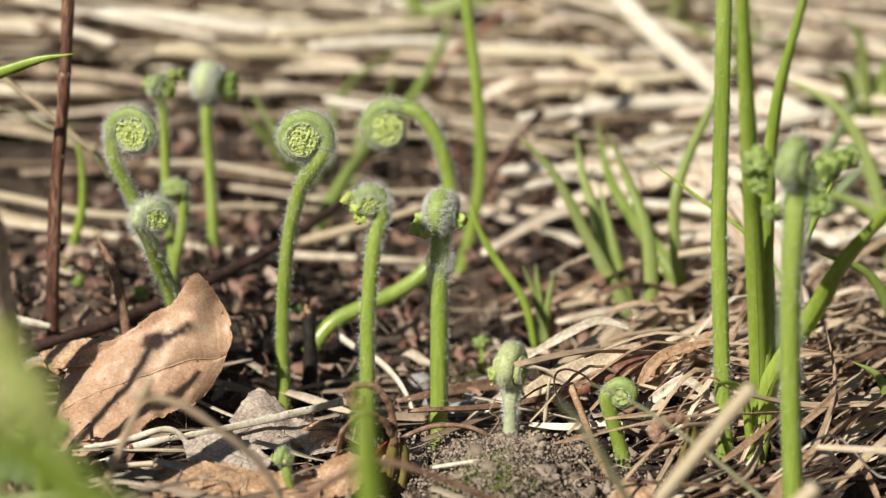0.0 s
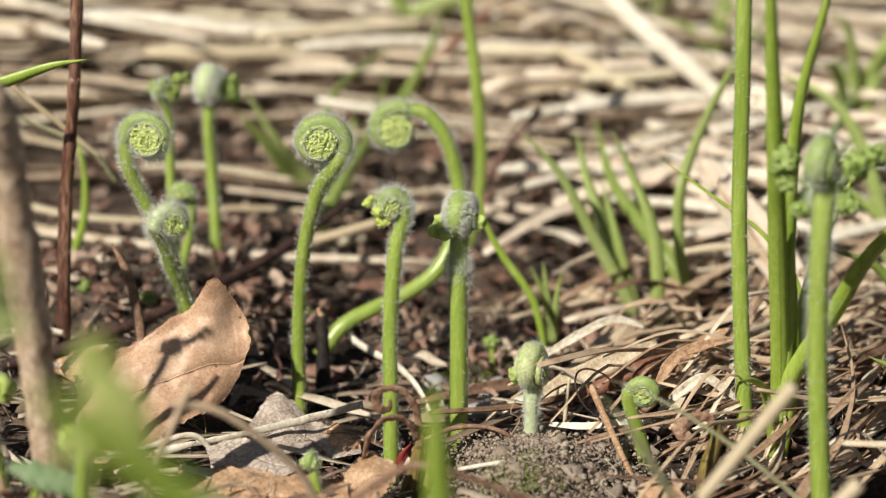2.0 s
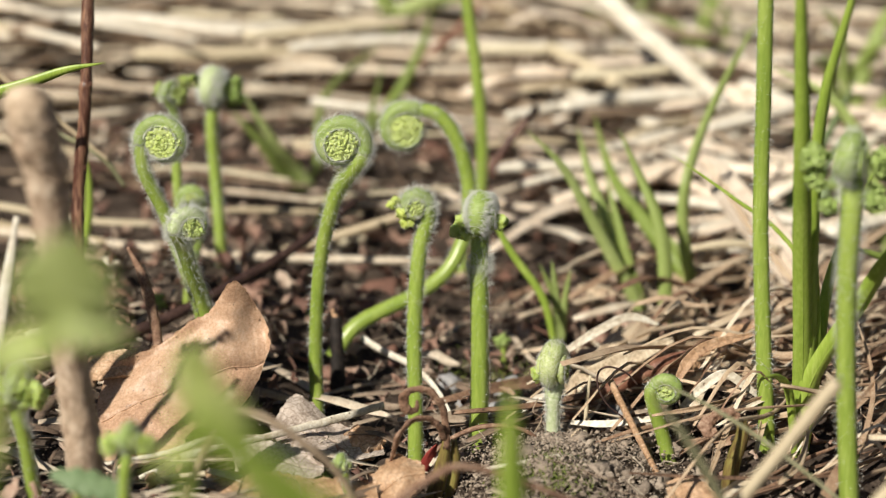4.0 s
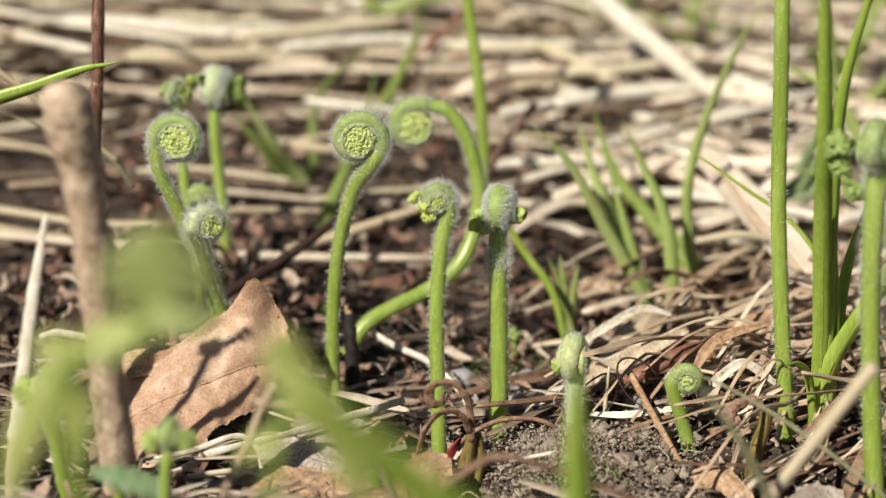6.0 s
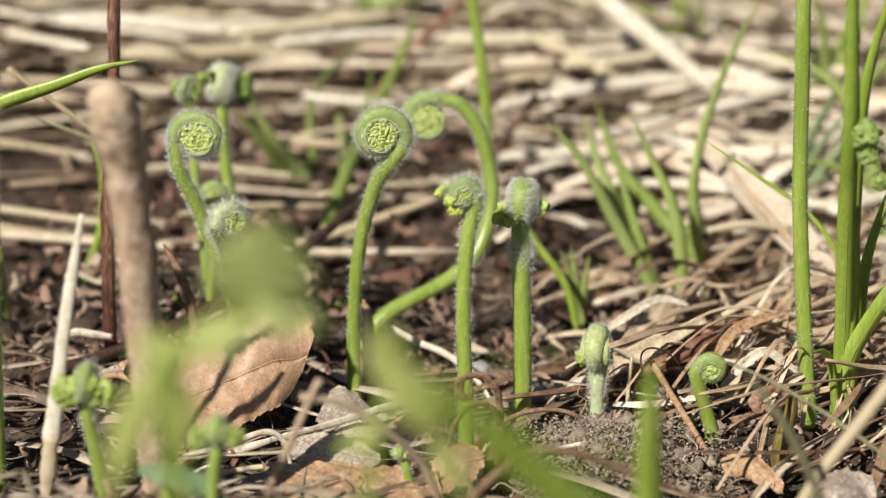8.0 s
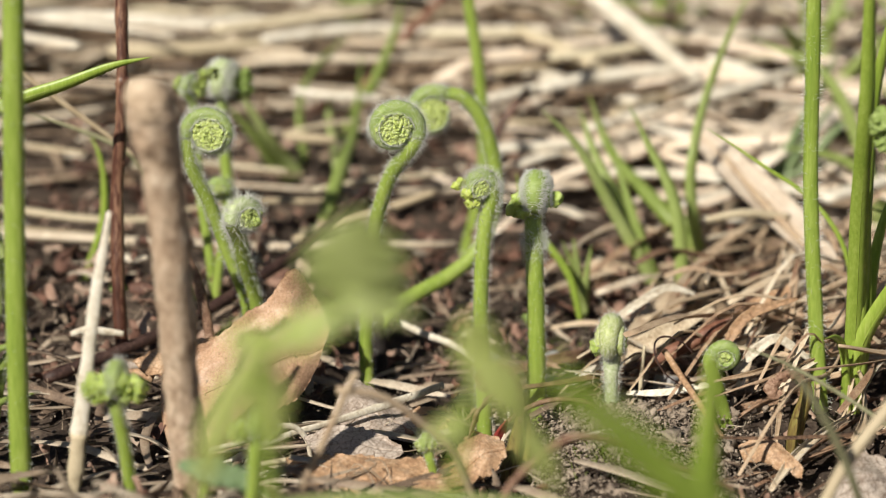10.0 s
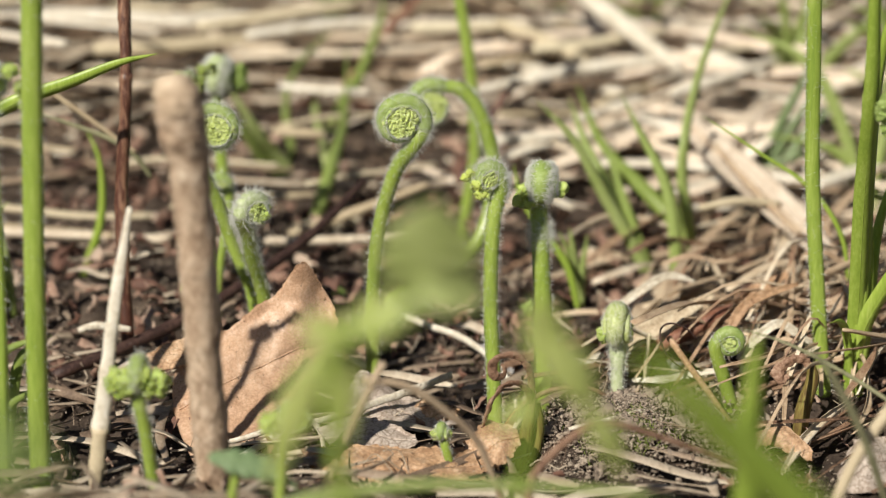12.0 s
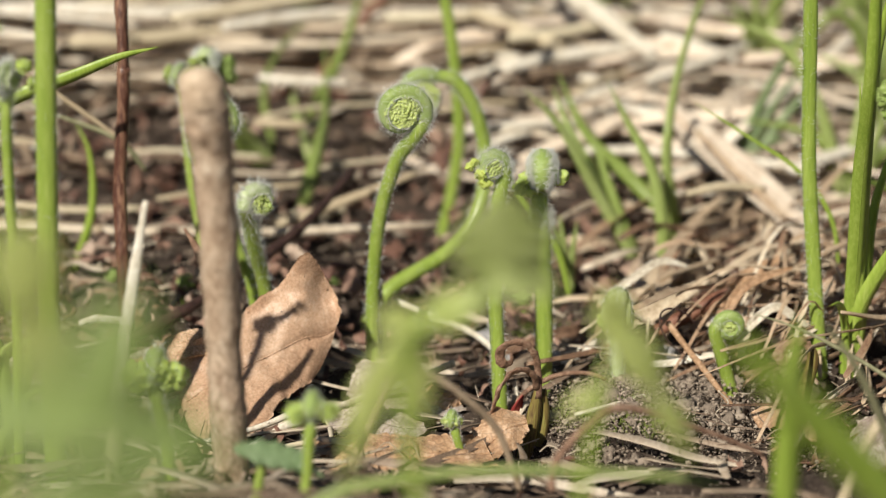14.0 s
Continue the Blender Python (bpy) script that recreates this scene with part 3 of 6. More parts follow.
# pale bud on the soil
fiddlehead([(0.0618, -0.025, 0.001), (0.0616, -0.0255, 0.0110), (0.0614, -0.0255, 0.0180)],
           (0.0608, -0.0258, 0.0245), 0.0044, 255, 190, 1.1, -1, 0.0018, 0.0032,
           "short fern bud with a pale silvery stalk", 260, 380, 40, stalk=STALK_PALE,
           lobes=((-0.0034, -0.001, -0.0012, 0.0027),), hair_len=0.9, coil_mat=BUD)
# small hooked one
fiddlehead([(0.0918, -0.032, 0.000), (0.0885, -0.032, 0.0116), (0.0853, -0.033, 0.0210)],
           (0.0888, -0.033, 0.0228), 0.0030, 0, 165, 1.5, -1, 0.0018, 0.0017,
           "small smooth green fern hook freshly rolled", 60, 130, 60, hair_len=0.5, bulk=0.6)
# tiny bud before the leaves
fiddlehead([(0.0141, -0.070, -0.002), (0.0135, -0.070, 0.0062), (0.0124, -0.070, 0.0105)],
           (0.0113, -0.070, 0.0144), 0.0018, 255, 190, 1.0, -1, 0.0011, 0.0013,
           "tiny fern bud on a dark thin stalk", 60, 160, 30, lobes=((-0.0016, 0, 0, 0.0014), (0.0016, 0, 0, 0.0014)), hair_len=0.5)
# three-lobed bud
fiddlehead([(-0.0562, -0.089, 0.006), (-0.0582, -0.092, 0.0251), (-0.0596, -0.093, 0.0338)],
           (-0.0595, -0.0935, 0.0392), 0.0034, 258, 190, 1.1, -1, 0.0016, 0.0021,
           "young fern bud opening in three round lobes", 160, 260, 30,
           lobes=((-0.0040, -0.001, -0.0012, 0.0042), (0.0042, -0.001, -0.0016, 0.0040), (0.0004, -0.0015, 0.0006, 0.0034)), hair_len=1.0)
fiddlehead([(-0.0300, -0.135, 0.020), (-0.0288, -0.135, 0.0300), (-0.0282, -0.135, 0.0395)],
           (-0.0276, -0.135, 0.0450), 0.0026, 258, 190, 1.1, -1, 0.0012, 0.0016,
           "young fern bud just opening on a short stalk", 60, 160, 30,
           lobes=((-0.0034, 0, -0.001, 0.0030), (0.0032, 0, -0.001, 0.0028)), hair_len=0.6)
# the tall hairy one, with its side lobes spread
fiddlehead([(0.1318, -0.068, 0.002), (0.1275, -0.068, 0.0400), (0.1255, -0.068, 0.0650), (0.1250, -0.068, 0.0830)],
           (0.1236, -0.069, 0.0930), 0.0046, 255, 190, 1.2, -1, 0.0024, 0.0028,
           "tall fern fiddlehead with leafy side lobes unfolding", 420, 260, 50,
           lobes=((-0.0080, 0.001, 0.000, 0.0040), (-0.0072, 0.001, -0.005, 0.0028), (0.0076, 0.001, 0.000, 0.0040), (0.0118, 0.002, 0.002, 0.0034), (0.0062, 0.001, -0.009, 0.0036), (-0.004, 0.001, -0.011, 0.0026)), hair_len=1.3, lobe_mat=COIL)


def tall_stalk(pts, r, label, hairs=300, mat=STALK):
    """A bare fern stalk that rises out of sight."""
    random.seed(int(abs(pts[0][0]) * 1e6) % 9973)
    line = spline(pts, 8)
    shoot = thing("fern_stalk", pts[0], label, "fern", "tall fern stalks")
    b = Build()
    b.tube(line, r, 12, groove=0.14)
    st = part("stalk", b, mat, shoot)
    b, fr = Build(), frames(line)
    for i in range(hairs * 3):
        k = random.randrange(len(line) - 1)
        p = line[k].lerp(line[k + 1], random.random())
        w = random.uniform(0, 2 * math.pi)
        way = fr[k][1] * math.cos(w) + fr[k][2] * math.sin(w)
        if abs(way.x) < 0.75 and random.random() < 0.8:
            continue
        b.strand(p + way * value(r, k / len(line)) * 0.92, (way + rand_dir() * 0.5).normalized(), random.uniform(0.0008, 0.0021), 0.000044, 0.7)
    part("fuzz", b, HAIR, st, "fine pale hairs")
    return shoot


tall_stalk([(0.1165, -0.030, -0.003), (0.1127, -0.028, 0.0320), (0.1095, -0.026, 0.0660), (0.1077, -0.026, 0.1000), (0.1058, -0.026, 0.1350), (0.1040, -0.026, 0.175)],
           [0.0021, 0.0020, 0.0019, 0.0019, 0.0018], "tall straight hairy green fern stalk", 900)
tall_stalk([(0.0325, 0.118, -0.004), (0.0345, 0.120, 0.0020), (0.0375, 0.120, 0.0172), (0.0393, 0.120, 0.0355), (0.0369, 0.120, 0.0621), (0.0326, 0.120, 0.0880), (0.030, 0.120, 0.120)],
           [0.0020, 0.0019, 0.0018, 0.0017], "tall curved green fern stalk among straw", 250)
tall_stalk([(-0.0836, -0.0735, -0.002), (-0.0835, -0.0735, 0.0427), (-0.0828, -0.0735, 0.0826), (-0.0817, -0.0735, 0.1204), (-0.0799, -0.0735, 0.1603)],
           [0.0025, 0.0024, 0.0024, 0.0023], "tall upright green fern stalk on bare ground", 420)
fiddlehead([(-0.092, -0.072, 0.0), (-0.0912, -0.072, 0.05), (-0.0915, -0.072, 0.092)],
           (-0.0911, -0.072, 0.1013), 0.0030, 240, 190, 1.2, -1, 0.0012, 0.0015,
           "tall fern fiddlehead with leaflets unfolding", 160, 600, 60, lobes=((0.0040, 0, 0.0030, 0.0022), (0.0062, 0, -0.001, 0.0020), (0.0070, 0, -0.0050, 0.0014), (-0.0044, 0, 0.001, 0.0022)), hair_len=1.2)

# slender one, forked at the tip: out of view, added to shade the large leaf
fiddlehead([(-0.0985, -0.122, 0.016), (-0.0990, -0.1215, 0.060), (-0.0985, -0.121, 0.112)],
           (-0.0985, -0.121, 0.1190), 0.0026, 10, 190, 1.0, -1, 0.0009, 0.0010,
           "unseen slender forked fern added for its shadow on the large leaf", 60, 120, 30, lobes=((0.0036, 0, 0.0016, 0.0013), (0.0054, 0, 0.0024, 0.0013), (0.0072, 0, 0.0036, 0.0013), (0.0088, 0, 0.0050, 0.0010), (-0.0034, 0, 0.0016, 0.0014)))


def sprout(at, r, label):
    """A tiny round green sprout on the soil."""
    x, y, z = at
    random.seed(int(abs(x) * 1e6) % 997)
    shoot = thing("sprout", (x, y, z), label, "sprout", "small sprouts")
    b = Build()
    b.tube(spline([(x, y, z - 0.004), (x + 0.0004, y, z + r), (x, y, z + r * 2)], 5), [r * 0.35, r * 0.3, r * 0.28], 7)
    part("stalk", b, STALK, shoot)
    b = Build()
    b.lump((x, y, z + r * 2.3), r * 0.6, (0.8, 0.6, 1.1), 0.5, None, 3)
    for i in range(30):
        b.lump(Vector((x, y, z + r * 2.3)) + rand_dir() * r * 0.55, r * random.uniform(0.15, 0.3), (1.4, 0.5, 1), 0.8, rand_dir().to_track_quat("Z", "Y").to_matrix())
    part("bud", b, COIL, shoot)


for at, r in (((-0.0065, 0.060, 0.004), 0.0030), ((-0.0500, 0.045, 0.010), 0.0034), ((0.0480, 0.045, 0.004), 0.0030), ((-0.0700, 0.055, 0.010), 0.0030)):
    sprout((at[0], at[1], at[2] - 0.005), r, "tiny dull green sprout just out of the soil")


# ---- grass ----
def midrib(line, twist, hint=(0, 1, 0), r=0.00016):
    """The raised rib down the middle of a blade."""
    b, rib = Build(), []
    for i, (t, n, w) in enumerate(frames(line, hint)):
        a = twist * i / (len(line) - 1)
        rib.append(line[i] - (n * math.cos(a) + w * math.sin(a)) * 0.00034)
    b.tube(rib[:-2], [r, r, r * 0.8, r * 0.4], 6)
    return b


def tuft(blades, label, mat=GRASS, group="green grass tufts", width=0.003, fold=0.3):
    """A tuft of grass; each blade is a part: points, width, twist."""
    clump = thing("grass_tuft", blades[0][0][0], label, "grass", group)
    for pts, w, twist in blades:
        b = Build()
        line = spline(pts, 8)
        b.blade(line, [w * 0.75, w, w, w * 0.85, w * 0.55, 0.0001], fold=fold, twist=twist)
        blade = part("blade", b, mat, clump)
        if w >= 0.0040:
            part("midrib", midrib(line, twist), mat, blade)
    return clump


# tuft by the tall stalk, and single blades near it
tuft([([(0.0899, 0.0800, 0.0007), (0.0858, 0.0800, 0.0096), (0.0749, 0.0790, 0.0283), (0.0638, 0.0770, 0.0477), (0.0520, 0.0740, 0.0602)], 0.0038, 0.3),
      ([(0.0908, 0.0820, 0.0000), (0.0868, 0.0830, 0.0087), (0.0786, 0.0920, 0.0262), (0.0720, 0.1030, 0.0393), (0.0677, 0.1140, 0.0516)], 0.0042, 0.5),
      ([(0.0913, 0.0810, 0.0004), (0.0874, 0.0820, 0.0091), (0.0833, 0.0850, 0.0203), (0.0795, 0.0900, 0.0318), (0.0762, 0.0950, 0.0417)], 0.0034, -0.4),
      ([(0.1056, 0.0880, 0.0072), (0.0995, 0.0900, 0.0163), (0.0896, 0.1000, 0.0260), (0.0794, 0.1180, 0.0354), (0.0732, 0.1350, 0.0508)], 0.0048, 0.3),
      ([(0.0948, 0.0660, 0.0042), (0.0947, 0.0660, 0.0108), (0.0935, 0.0690, 0.0260), (0.0905, 0.0730, 0.0375), (0.0846, 0.0780, 0.0486), (0.0785, 0.0810, 0.0602)], 0.0042, 0.4)],
     "tuft of narrow green grass blades leaning in straw")
tuft([([(0.1043, 0.0850, 0.0014), (0.1023, 0.0850, 0.0147), (0.0997, 0.0870, 0.0305), (0.1004, 0.0900, 0.0444), (0.1067, 0.1050, 0.0596), (0.1164, 0.1220, 0.0758), (0.1239, 0.1300, 0.0869)], 0.0036, 0.8),
      ([(0.1027, 0.0850, 0.0014), (0.1034, 0.0860, 0.0145), (0.0991, 0.0880, 0.0219), (0.0949, 0.0900, 0.0260)], 0.0022, 0.2)],
     "long bending green grass blade beside a tuft")
tuft([([(0.0644, 0.0600, 0.0013), (0.0622, 0.0600, 0.0142), (0.0575, 0.0580, 0.0251)], 0.0022, 0.2),
      ([(0.0647, 0.0600, 0.0014), (0.0628, 0.0600, 0.0143), (0.0610, 0.0600, 0.0257)], 0.0024, 0.0),
      ([(0.0653, 0.0600, 0.0014), (0.0653, 0.0600, 0.0128), (0.0664, 0.0600, 0.0233)], 0.0022, 0.2)],
     "small tuft of short green grass on soil")
tuft([([(0.0629, 0.0500, 0.0032), (0.0588, 0.0500, 0.0174), (0.0500, 0.0500, 0.0296), (0.0448, 0.0500, 0.0387), (0.0427, 0.0500, 0.0479)], 0.0022, 0.2)],
     "single thin curved yellow-green grass blade", GRASS_PALE)
tuft([([(0.1324, 0.0141, 0.0231), (0.1303, 0.0141, 0.0342), (0.1257, 0.0151, 0.0433), (0.1177, 0.0161, 0.0518), (0.1076, 0.0171, 0.0583), (0.0983, 0.0181, 0.0643), (0.0902, 0.0181, 0.0694)], 0.0013, 0.2)],
     "thin arching yellow-green grass blade", GRASS_PALE)
# clump by the tall stalk
tuft([([(0.1220, -0.030, 0.004), (0.1222, -0.032, 0.0260), (0.1178, -0.045, 0.0651), (0.1137, -0.060, 0.0967), (0.1096, -0.070, 0.1300), (0.106, -0.08, 0.17)], 0.0046, 0.2),
      ([(0.1235, -0.030, 0.004), (0.1238, -0.032, 0.0260), (0.1205, -0.040, 0.0700), (0.1200, -0.045, 0.1000), (0.1240, -0.050, 0.1280), (0.128, -0.052, 0.16)], 0.0036, 0.6),
      ([(0.1240, -0.030, 0.004), (0.1250, -0.031, 0.0280), (0.1215, -0.036, 0.0600), (0.1170, -0.040, 0.0900)], 0.0034, -0.3),
      ([(0.1235, -0.031, 0.004), (0.1240, -0.033, 0.0260), (0.1330, -0.040, 0.0490), (0.1389, -0.050, 0.0666), (0.1492, -0.060, 0.0851), (0.160, -0.066, 0.10)], 0.0048, 0.4),
      ([(0.1240, -0.031, 0.004), (0.1255, -0.031, 0.0300), (0.1280, -0.028, 0.0550), (0.1380, -0.025, 0.0850)], 0.0034, 0.3),
      ([(0.1225, -0.032, 0.004), (0.1190, -0.036, 0.0240), (0.1150, -0.042, 0.0310), (0.1105, -0.048, 0.0330)], 0.0022, 0.2)],
     "upright clump of broad yellow-green grass", GRASS_PALE, fold=0.45)
tuft([([(0.1365, 0.1400, 0.0090), (0.1372, 0.1400, 0.0217), (0.1427, 0.1400, 0.0361), (0.1495, 0.1400, 0.0513), (0.1544, 0.1400, 0.0645)], 0.0038, 0.3), ([(0.1371, 0.1400, 0.0090), (0.1406, 0.1400, 0.0226), (0.1484, 0.1400, 0.0379), (0.1581, 0.1400, 0.0512)], 0.0034, 0.4), ([(0.1351, 0.1380, 0.0086), (0.1359, 0.1360, 0.0190), (0.1449, 0.1350, 0.0248), (0.1568, 0.1340, 0.0293)], 0.0034, 0.3), ([(0.1379, 0.1400, 0.0090), (0.1436, 0.1400, 0.0206), (0.1530, 0.1420, 0.0335), (0.1636, 0.1440, 0.0444)], 0.0036, -0.3)],
     "loose tuft of grey-green grass blades in old straw", HERB_GRASS)
# blade that crosses the red stem
tuft([([(-0.125, 0.004, 0.010), (-0.1180, 0.002, 0.0450), (-0.1050, 0.001, 0.0700), (-0.0939, 0.0, 0.0785), (-0.0780, 0.0, 0.0845), (-0.0655, 0.0, 0.0895), (-0.0560, 0.0, 0.0918)], 0.0044, 0.3)],
     "single broad green grass blade leaning across a red stem", GRASS_PALE)
tuft([([(-0.0856, 0.0850, -0.0085), (-0.0814, 0.0830, 0.0068), (-0.0780, 0.0800, 0.0159), (-0.0757, 0.0800, 0.0249), (-0.0753, 0.0800, 0.0354), (-0.0765, 0.0800, 0.0440), (-0.0800, 0.0820, 0.0512)], 0.0026, 0.4)],
     "thin bending dull green grass blade", GRASS_PALE)


def far_grass(spots, label, seed, height=0.06, spread=0.03, count=9, width=0.003):
    random.seed(seed)
    for (x, y) in spots:
        blades = []
        for i in range(count):
            a, r = random.uniform(0, 6.28), random.uniform(0.2, 1) * spread
            bx, by = x + random.uniform(-0.006, 0.006), y + random.uniform(-0.006, 0.006)
            h = height * random.uniform(0.5, 1.1)
            z = gz(bx, by)
            dx, dy = math.cos(a) * r, math.sin(a) * r * 0.6
            blades.append(([(bx, by, z), (bx + dx * 0.25, by + dy * 0.25, z + h * 0.5), (bx + dx * 0.6, by + dy * 0.6, z + h * 0.85), (bx + dx * 1.2, by + dy * 1.2, z + h)], width * random.uniform(0.7, 1.2), random.uniform(-0.8, 0.8)))
        tuft(blades, label)


tuft([([(-0.0200, 0.1660, 0.0130), (-0.0251, 0.1630, 0.0172), (-0.0322, 0.1550, 0.0299), (-0.0418, 0.1480, 0.0428)], 0.0046, 0.3),
      ([(-0.0174, 0.1660, 0.0131), (-0.0225, 0.1630, 0.0201), (-0.0296, 0.1550, 0.0318), (-0.0396, 0.1500, 0.0503)], 0.0044, -0.3)],
     "low tuft of broad dark green grass blades in old straw")
tuft([([(-0.0202, 0.1680, 0.0124), (-0.0163, 0.1800, 0.0185), (-0.0175, 0.1950, 0.0257), (-0.0161, 0.2000, 0.0358), (-0.0089, 0.2200, 0.0418), (0.0015, 0.2400, 0.0475)], 0.0036, 0.4)],
     "thin green grass blade bending far over")
tuft([([(-0.0114, 0.1180, 0.0109), (-0.0085, 0.1200, 0.0182), (-0.0039, 0.1350, 0.0271), (0.0005, 0.1600, 0.0330), (0.0034, 0.2000, 0.0492)], 0.0046, 0.3)],
     "broad upright green grass blade in old straw")
tuft([([(-0.0055, 0.1900, 0.0164), (0.0016, 0.2000, 0.0273), (0.0088, 0.2100, 0.0365), (0.0160, 0.2200, 0.0517), (0.0179, 0.2300, 0.0610)], 0.0044, 0.4)],
     "soft green grass blade leaning back over straw")
tuft([([(-0.0053, 0.1500, 0.0165), (-0.0062, 0.1700, 0.0218), (-0.0079, 0.1900, 0.0275), (-0.0078, 0.1900, 0.0359)], 0.003, 0.2)],
     "short upright green grass blade")
far_grass([(0.175, 0.13), (0.195, 0.17), (0.165, 0.22), (0.21, 0.21)], "thick green grass tuft in old straw", 12, 0.060, 0.05, 6, 0.0045)
tuft([([(0.0040, 0.284, 0.036), (0.0060, 0.282, 0.046), (0.0160, 0.280, 0.054), (0.0300, 0.278, 0.056)], 0.0110, 0.2),
      ([(0.0040, 0.284, 0.036), (0.0000, 0.282, 0.050), (-0.0060, 0.281, 0.058)], 0.0080, 0.2)],
     "broad dark green leaves low in old straw")
far_grass([(0.09, 0.30), (0.12, 0.27), (0.08, 0.31)], "low green grass tuft in old straw", 13, 0.035, 0.03, 6, 0.005)
far_grass([(-0.125, 0.02), (-0.11, -0.03), (-0.105, 0.05), (-0.10, -0.055)], "low green grass tuft by the straw", 14, 0.035, 0.025, 7, 0.0028)
far_grass([(0.160, -0.01), (0.165, 0.03)], "green grass tuft among dead blades", 15, 0.045, 0.03, 4, 0.0028)


# ---- sticks, stems and twigs ----
def rod(name, pts, radius, mat, label, category, seg=10, rough=0.12, group="", flat=1.0, per=10):
    b = Build()
    b.tube(spline(pts, per), radius, seg, rough=rough, flat=flat)
    return single(name, b, mat, pts[0], label, category, group)


rod("stick", [(-0.0423, -0.092, -0.002), (-0.0423, -0.092, -0.0033), (-0.0433, -0.098, 0.0217), (-0.0446, -0.104, 0.0441), (-0.0456, -0.112, 0.0708), (-0.047, -0.119, 0.0943), (-0.0484, -0.123, 0.1055), (-0.0494, -0.125, 0.1125)],
    [0.0038, 0.0039, 0.0038, 0.0040, 0.0040, 0.0039, 0.0041, 0.0041, 0.0042, 0.0049, 0.0052, 0.0047], BARK, "upright light brown wooden stick with rough bark", "stick", 28, 0.15, per=11)
BARE = [(-0.0655, 0.010, -0.002), (-0.0668, 0.015, 0.0245), (-0.0672, 0.020, 0.0480), (-0.0655, 0.0225, 0.0740), (-0.0655, 0.028, 0.0991), (-0.066, 0.034, 0.13)]
twig = thing("bare_twig", BARE[0], "upright thin dark red woody stem", "twig")
b = Build()
b.tube(spline(BARE, 14), [0.0019, 0.0018, 0.0017, 0.0016, 0.0016], 12, rough=0.20)
part("woody_stem", b, RED, twig)
for at in (19, 33, 45, 58):
    q = spline(BARE, 14)[at]
    b = Build()
    b.lump(q, 0.00185, (1.0, 1.0, 1.4), 0.2, None, 2)
    b.lump(q + Vector((0.0014 if at % 2 else -0.0014, -0.0006, 0.0010)), 0.0007, (0.7, 0.7, 1.3), 0.3, None, 2)
    part("node", b, RED, twig, "swollen node with a tiny bud")
rod("rotten_stub", [(0.0042, 0.014, -0.012), (0.0036, 0.018, 0.004), (0.0026, 0.0215, 0.0190)], [0.0024, 0.0021, 0.0019, 0.0017], DARK, "short black rotten stub in the soil", "stub", 9, 0.3)
b = Build()
b.tube(spline([(0.0027, 0.0213, 0.0182), (0.0022, 0.0215, 0.0196), (0.0014, 0.0215, 0.0212)], 4), [0.0017, 0.0013, 0.0004], 9, rough=0.8)
part("broken_top", b, LEAF_CURL, bpy.data.objects["rotten_stub"], "paler splintered top")
b = Build()
b.tube(spline([(-0.0490, -0.1248, 0.1085), (-0.0494, -0.125, 0.1125), (-0.0494, -0.125, 0.1150), (-0.0494, -0.125, 0.1162)], 5), [0.0046, 0.0049, 0.0044, 0.0031, 0.0008], 18, rough=0.22)
part("broken_top", b, BARK_PALE, bpy.data.objects["stick"], "pale rounded broken end")
rod("brown_twig", [(-0.041, -0.004, 0.012), (-0.043, -0.003, 0.024), (-0.0462, -0.001, 0.035), (-0.0505, 0.0, 0.0430)], [0.0012, 0.0015, 0.0013, 0.0004], WITHER, "small bent brown twig beside a leaf", "twig", 8, 0.2, flat=0.6)
rod("rusty_twig", [(0.0713, -0.006, 0.0101), (0.0791, -0.008, 0.0146), (0.0881, -0.01, 0.0207), (0.0953, -0.006, 0.0229)], [0.0016, 0.0020, 0.0021, 0.0012], RUST, "rusty red twig lying on dead grass", "twig", 8, 0.15)
rod("dark_twig", [(-0.085, -0.004, 0.006), (-0.060, 0.012, 0.011), (-0.040, 0.03, 0.016), (-0.015, 0.060, 0.024), (0.003, 0.09, 0.032)], [0.0017, 0.0018, 0.0016, 0.0012], DARK_TWIG, "dark brown twig lying on the soil", "twig", 8, 0.18)
rod("dark_twig", [(-0.0003, 0.2250, 0.0223), (0.0057, 0.2300, 0.0296), (0.0163, 0.2350, 0.0426), (0.0262, 0.2400, 0.0516), (0.0342, 0.2450, 0.0597)], [0.0016, 0.0017, 0.0016, 0.0013], RUST, "reddish brown twig slanting up from straw", "twig", 8, 0.15)
rod("dark_twig", [(0.036, 0.135, 0.018), (0.045, 0.145, 0.034), (0.056, 0.150, 0.048)], [0.0016, 0.0015, 0.0012], RED, "reddish brown twig end in straw", "twig", 8, 0.15)
rod("grey_twig", [(-0.0260, -0.118, 0.004), (-0.0207, -0.120, 0.0192), (-0.0140, -0.125, 0.0370), (-0.0081, -0.127, 0.0518), (-0.0072, -0.127, 0.0535)], [0.0010, 0.0009, 0.0008, 0.0009], DEAD, "thin grey-brown dry twig", "twig", 7, 0.15)
rod("grey_twig", [(-0.0110, -0.127, 0.0500), (-0.002, -0.124, 0.0475), (0.0070, -0.12, 0.0400), (0.015, -0.115, 0.030), (0.0215, -0.11, 0.013)], [0.0010, 0.0009, 0.0008], DEAD, "thin arching grey-brown dry twig", "twig", 7, 0.15)
rod("dry_stalk", [(0.0900, -0.130, 0.016), (0.0962, -0.130, 0.0323), (0.1060, -0.130, 0.0480), (0.1158, -0.130, 0.0632)], [0.0013, 0.0014, 0.0015, 0.0016], STRAW_ONE, "slanting dry straw stalk on bare ground", "straw", 8, 0.1, "slanting straws")
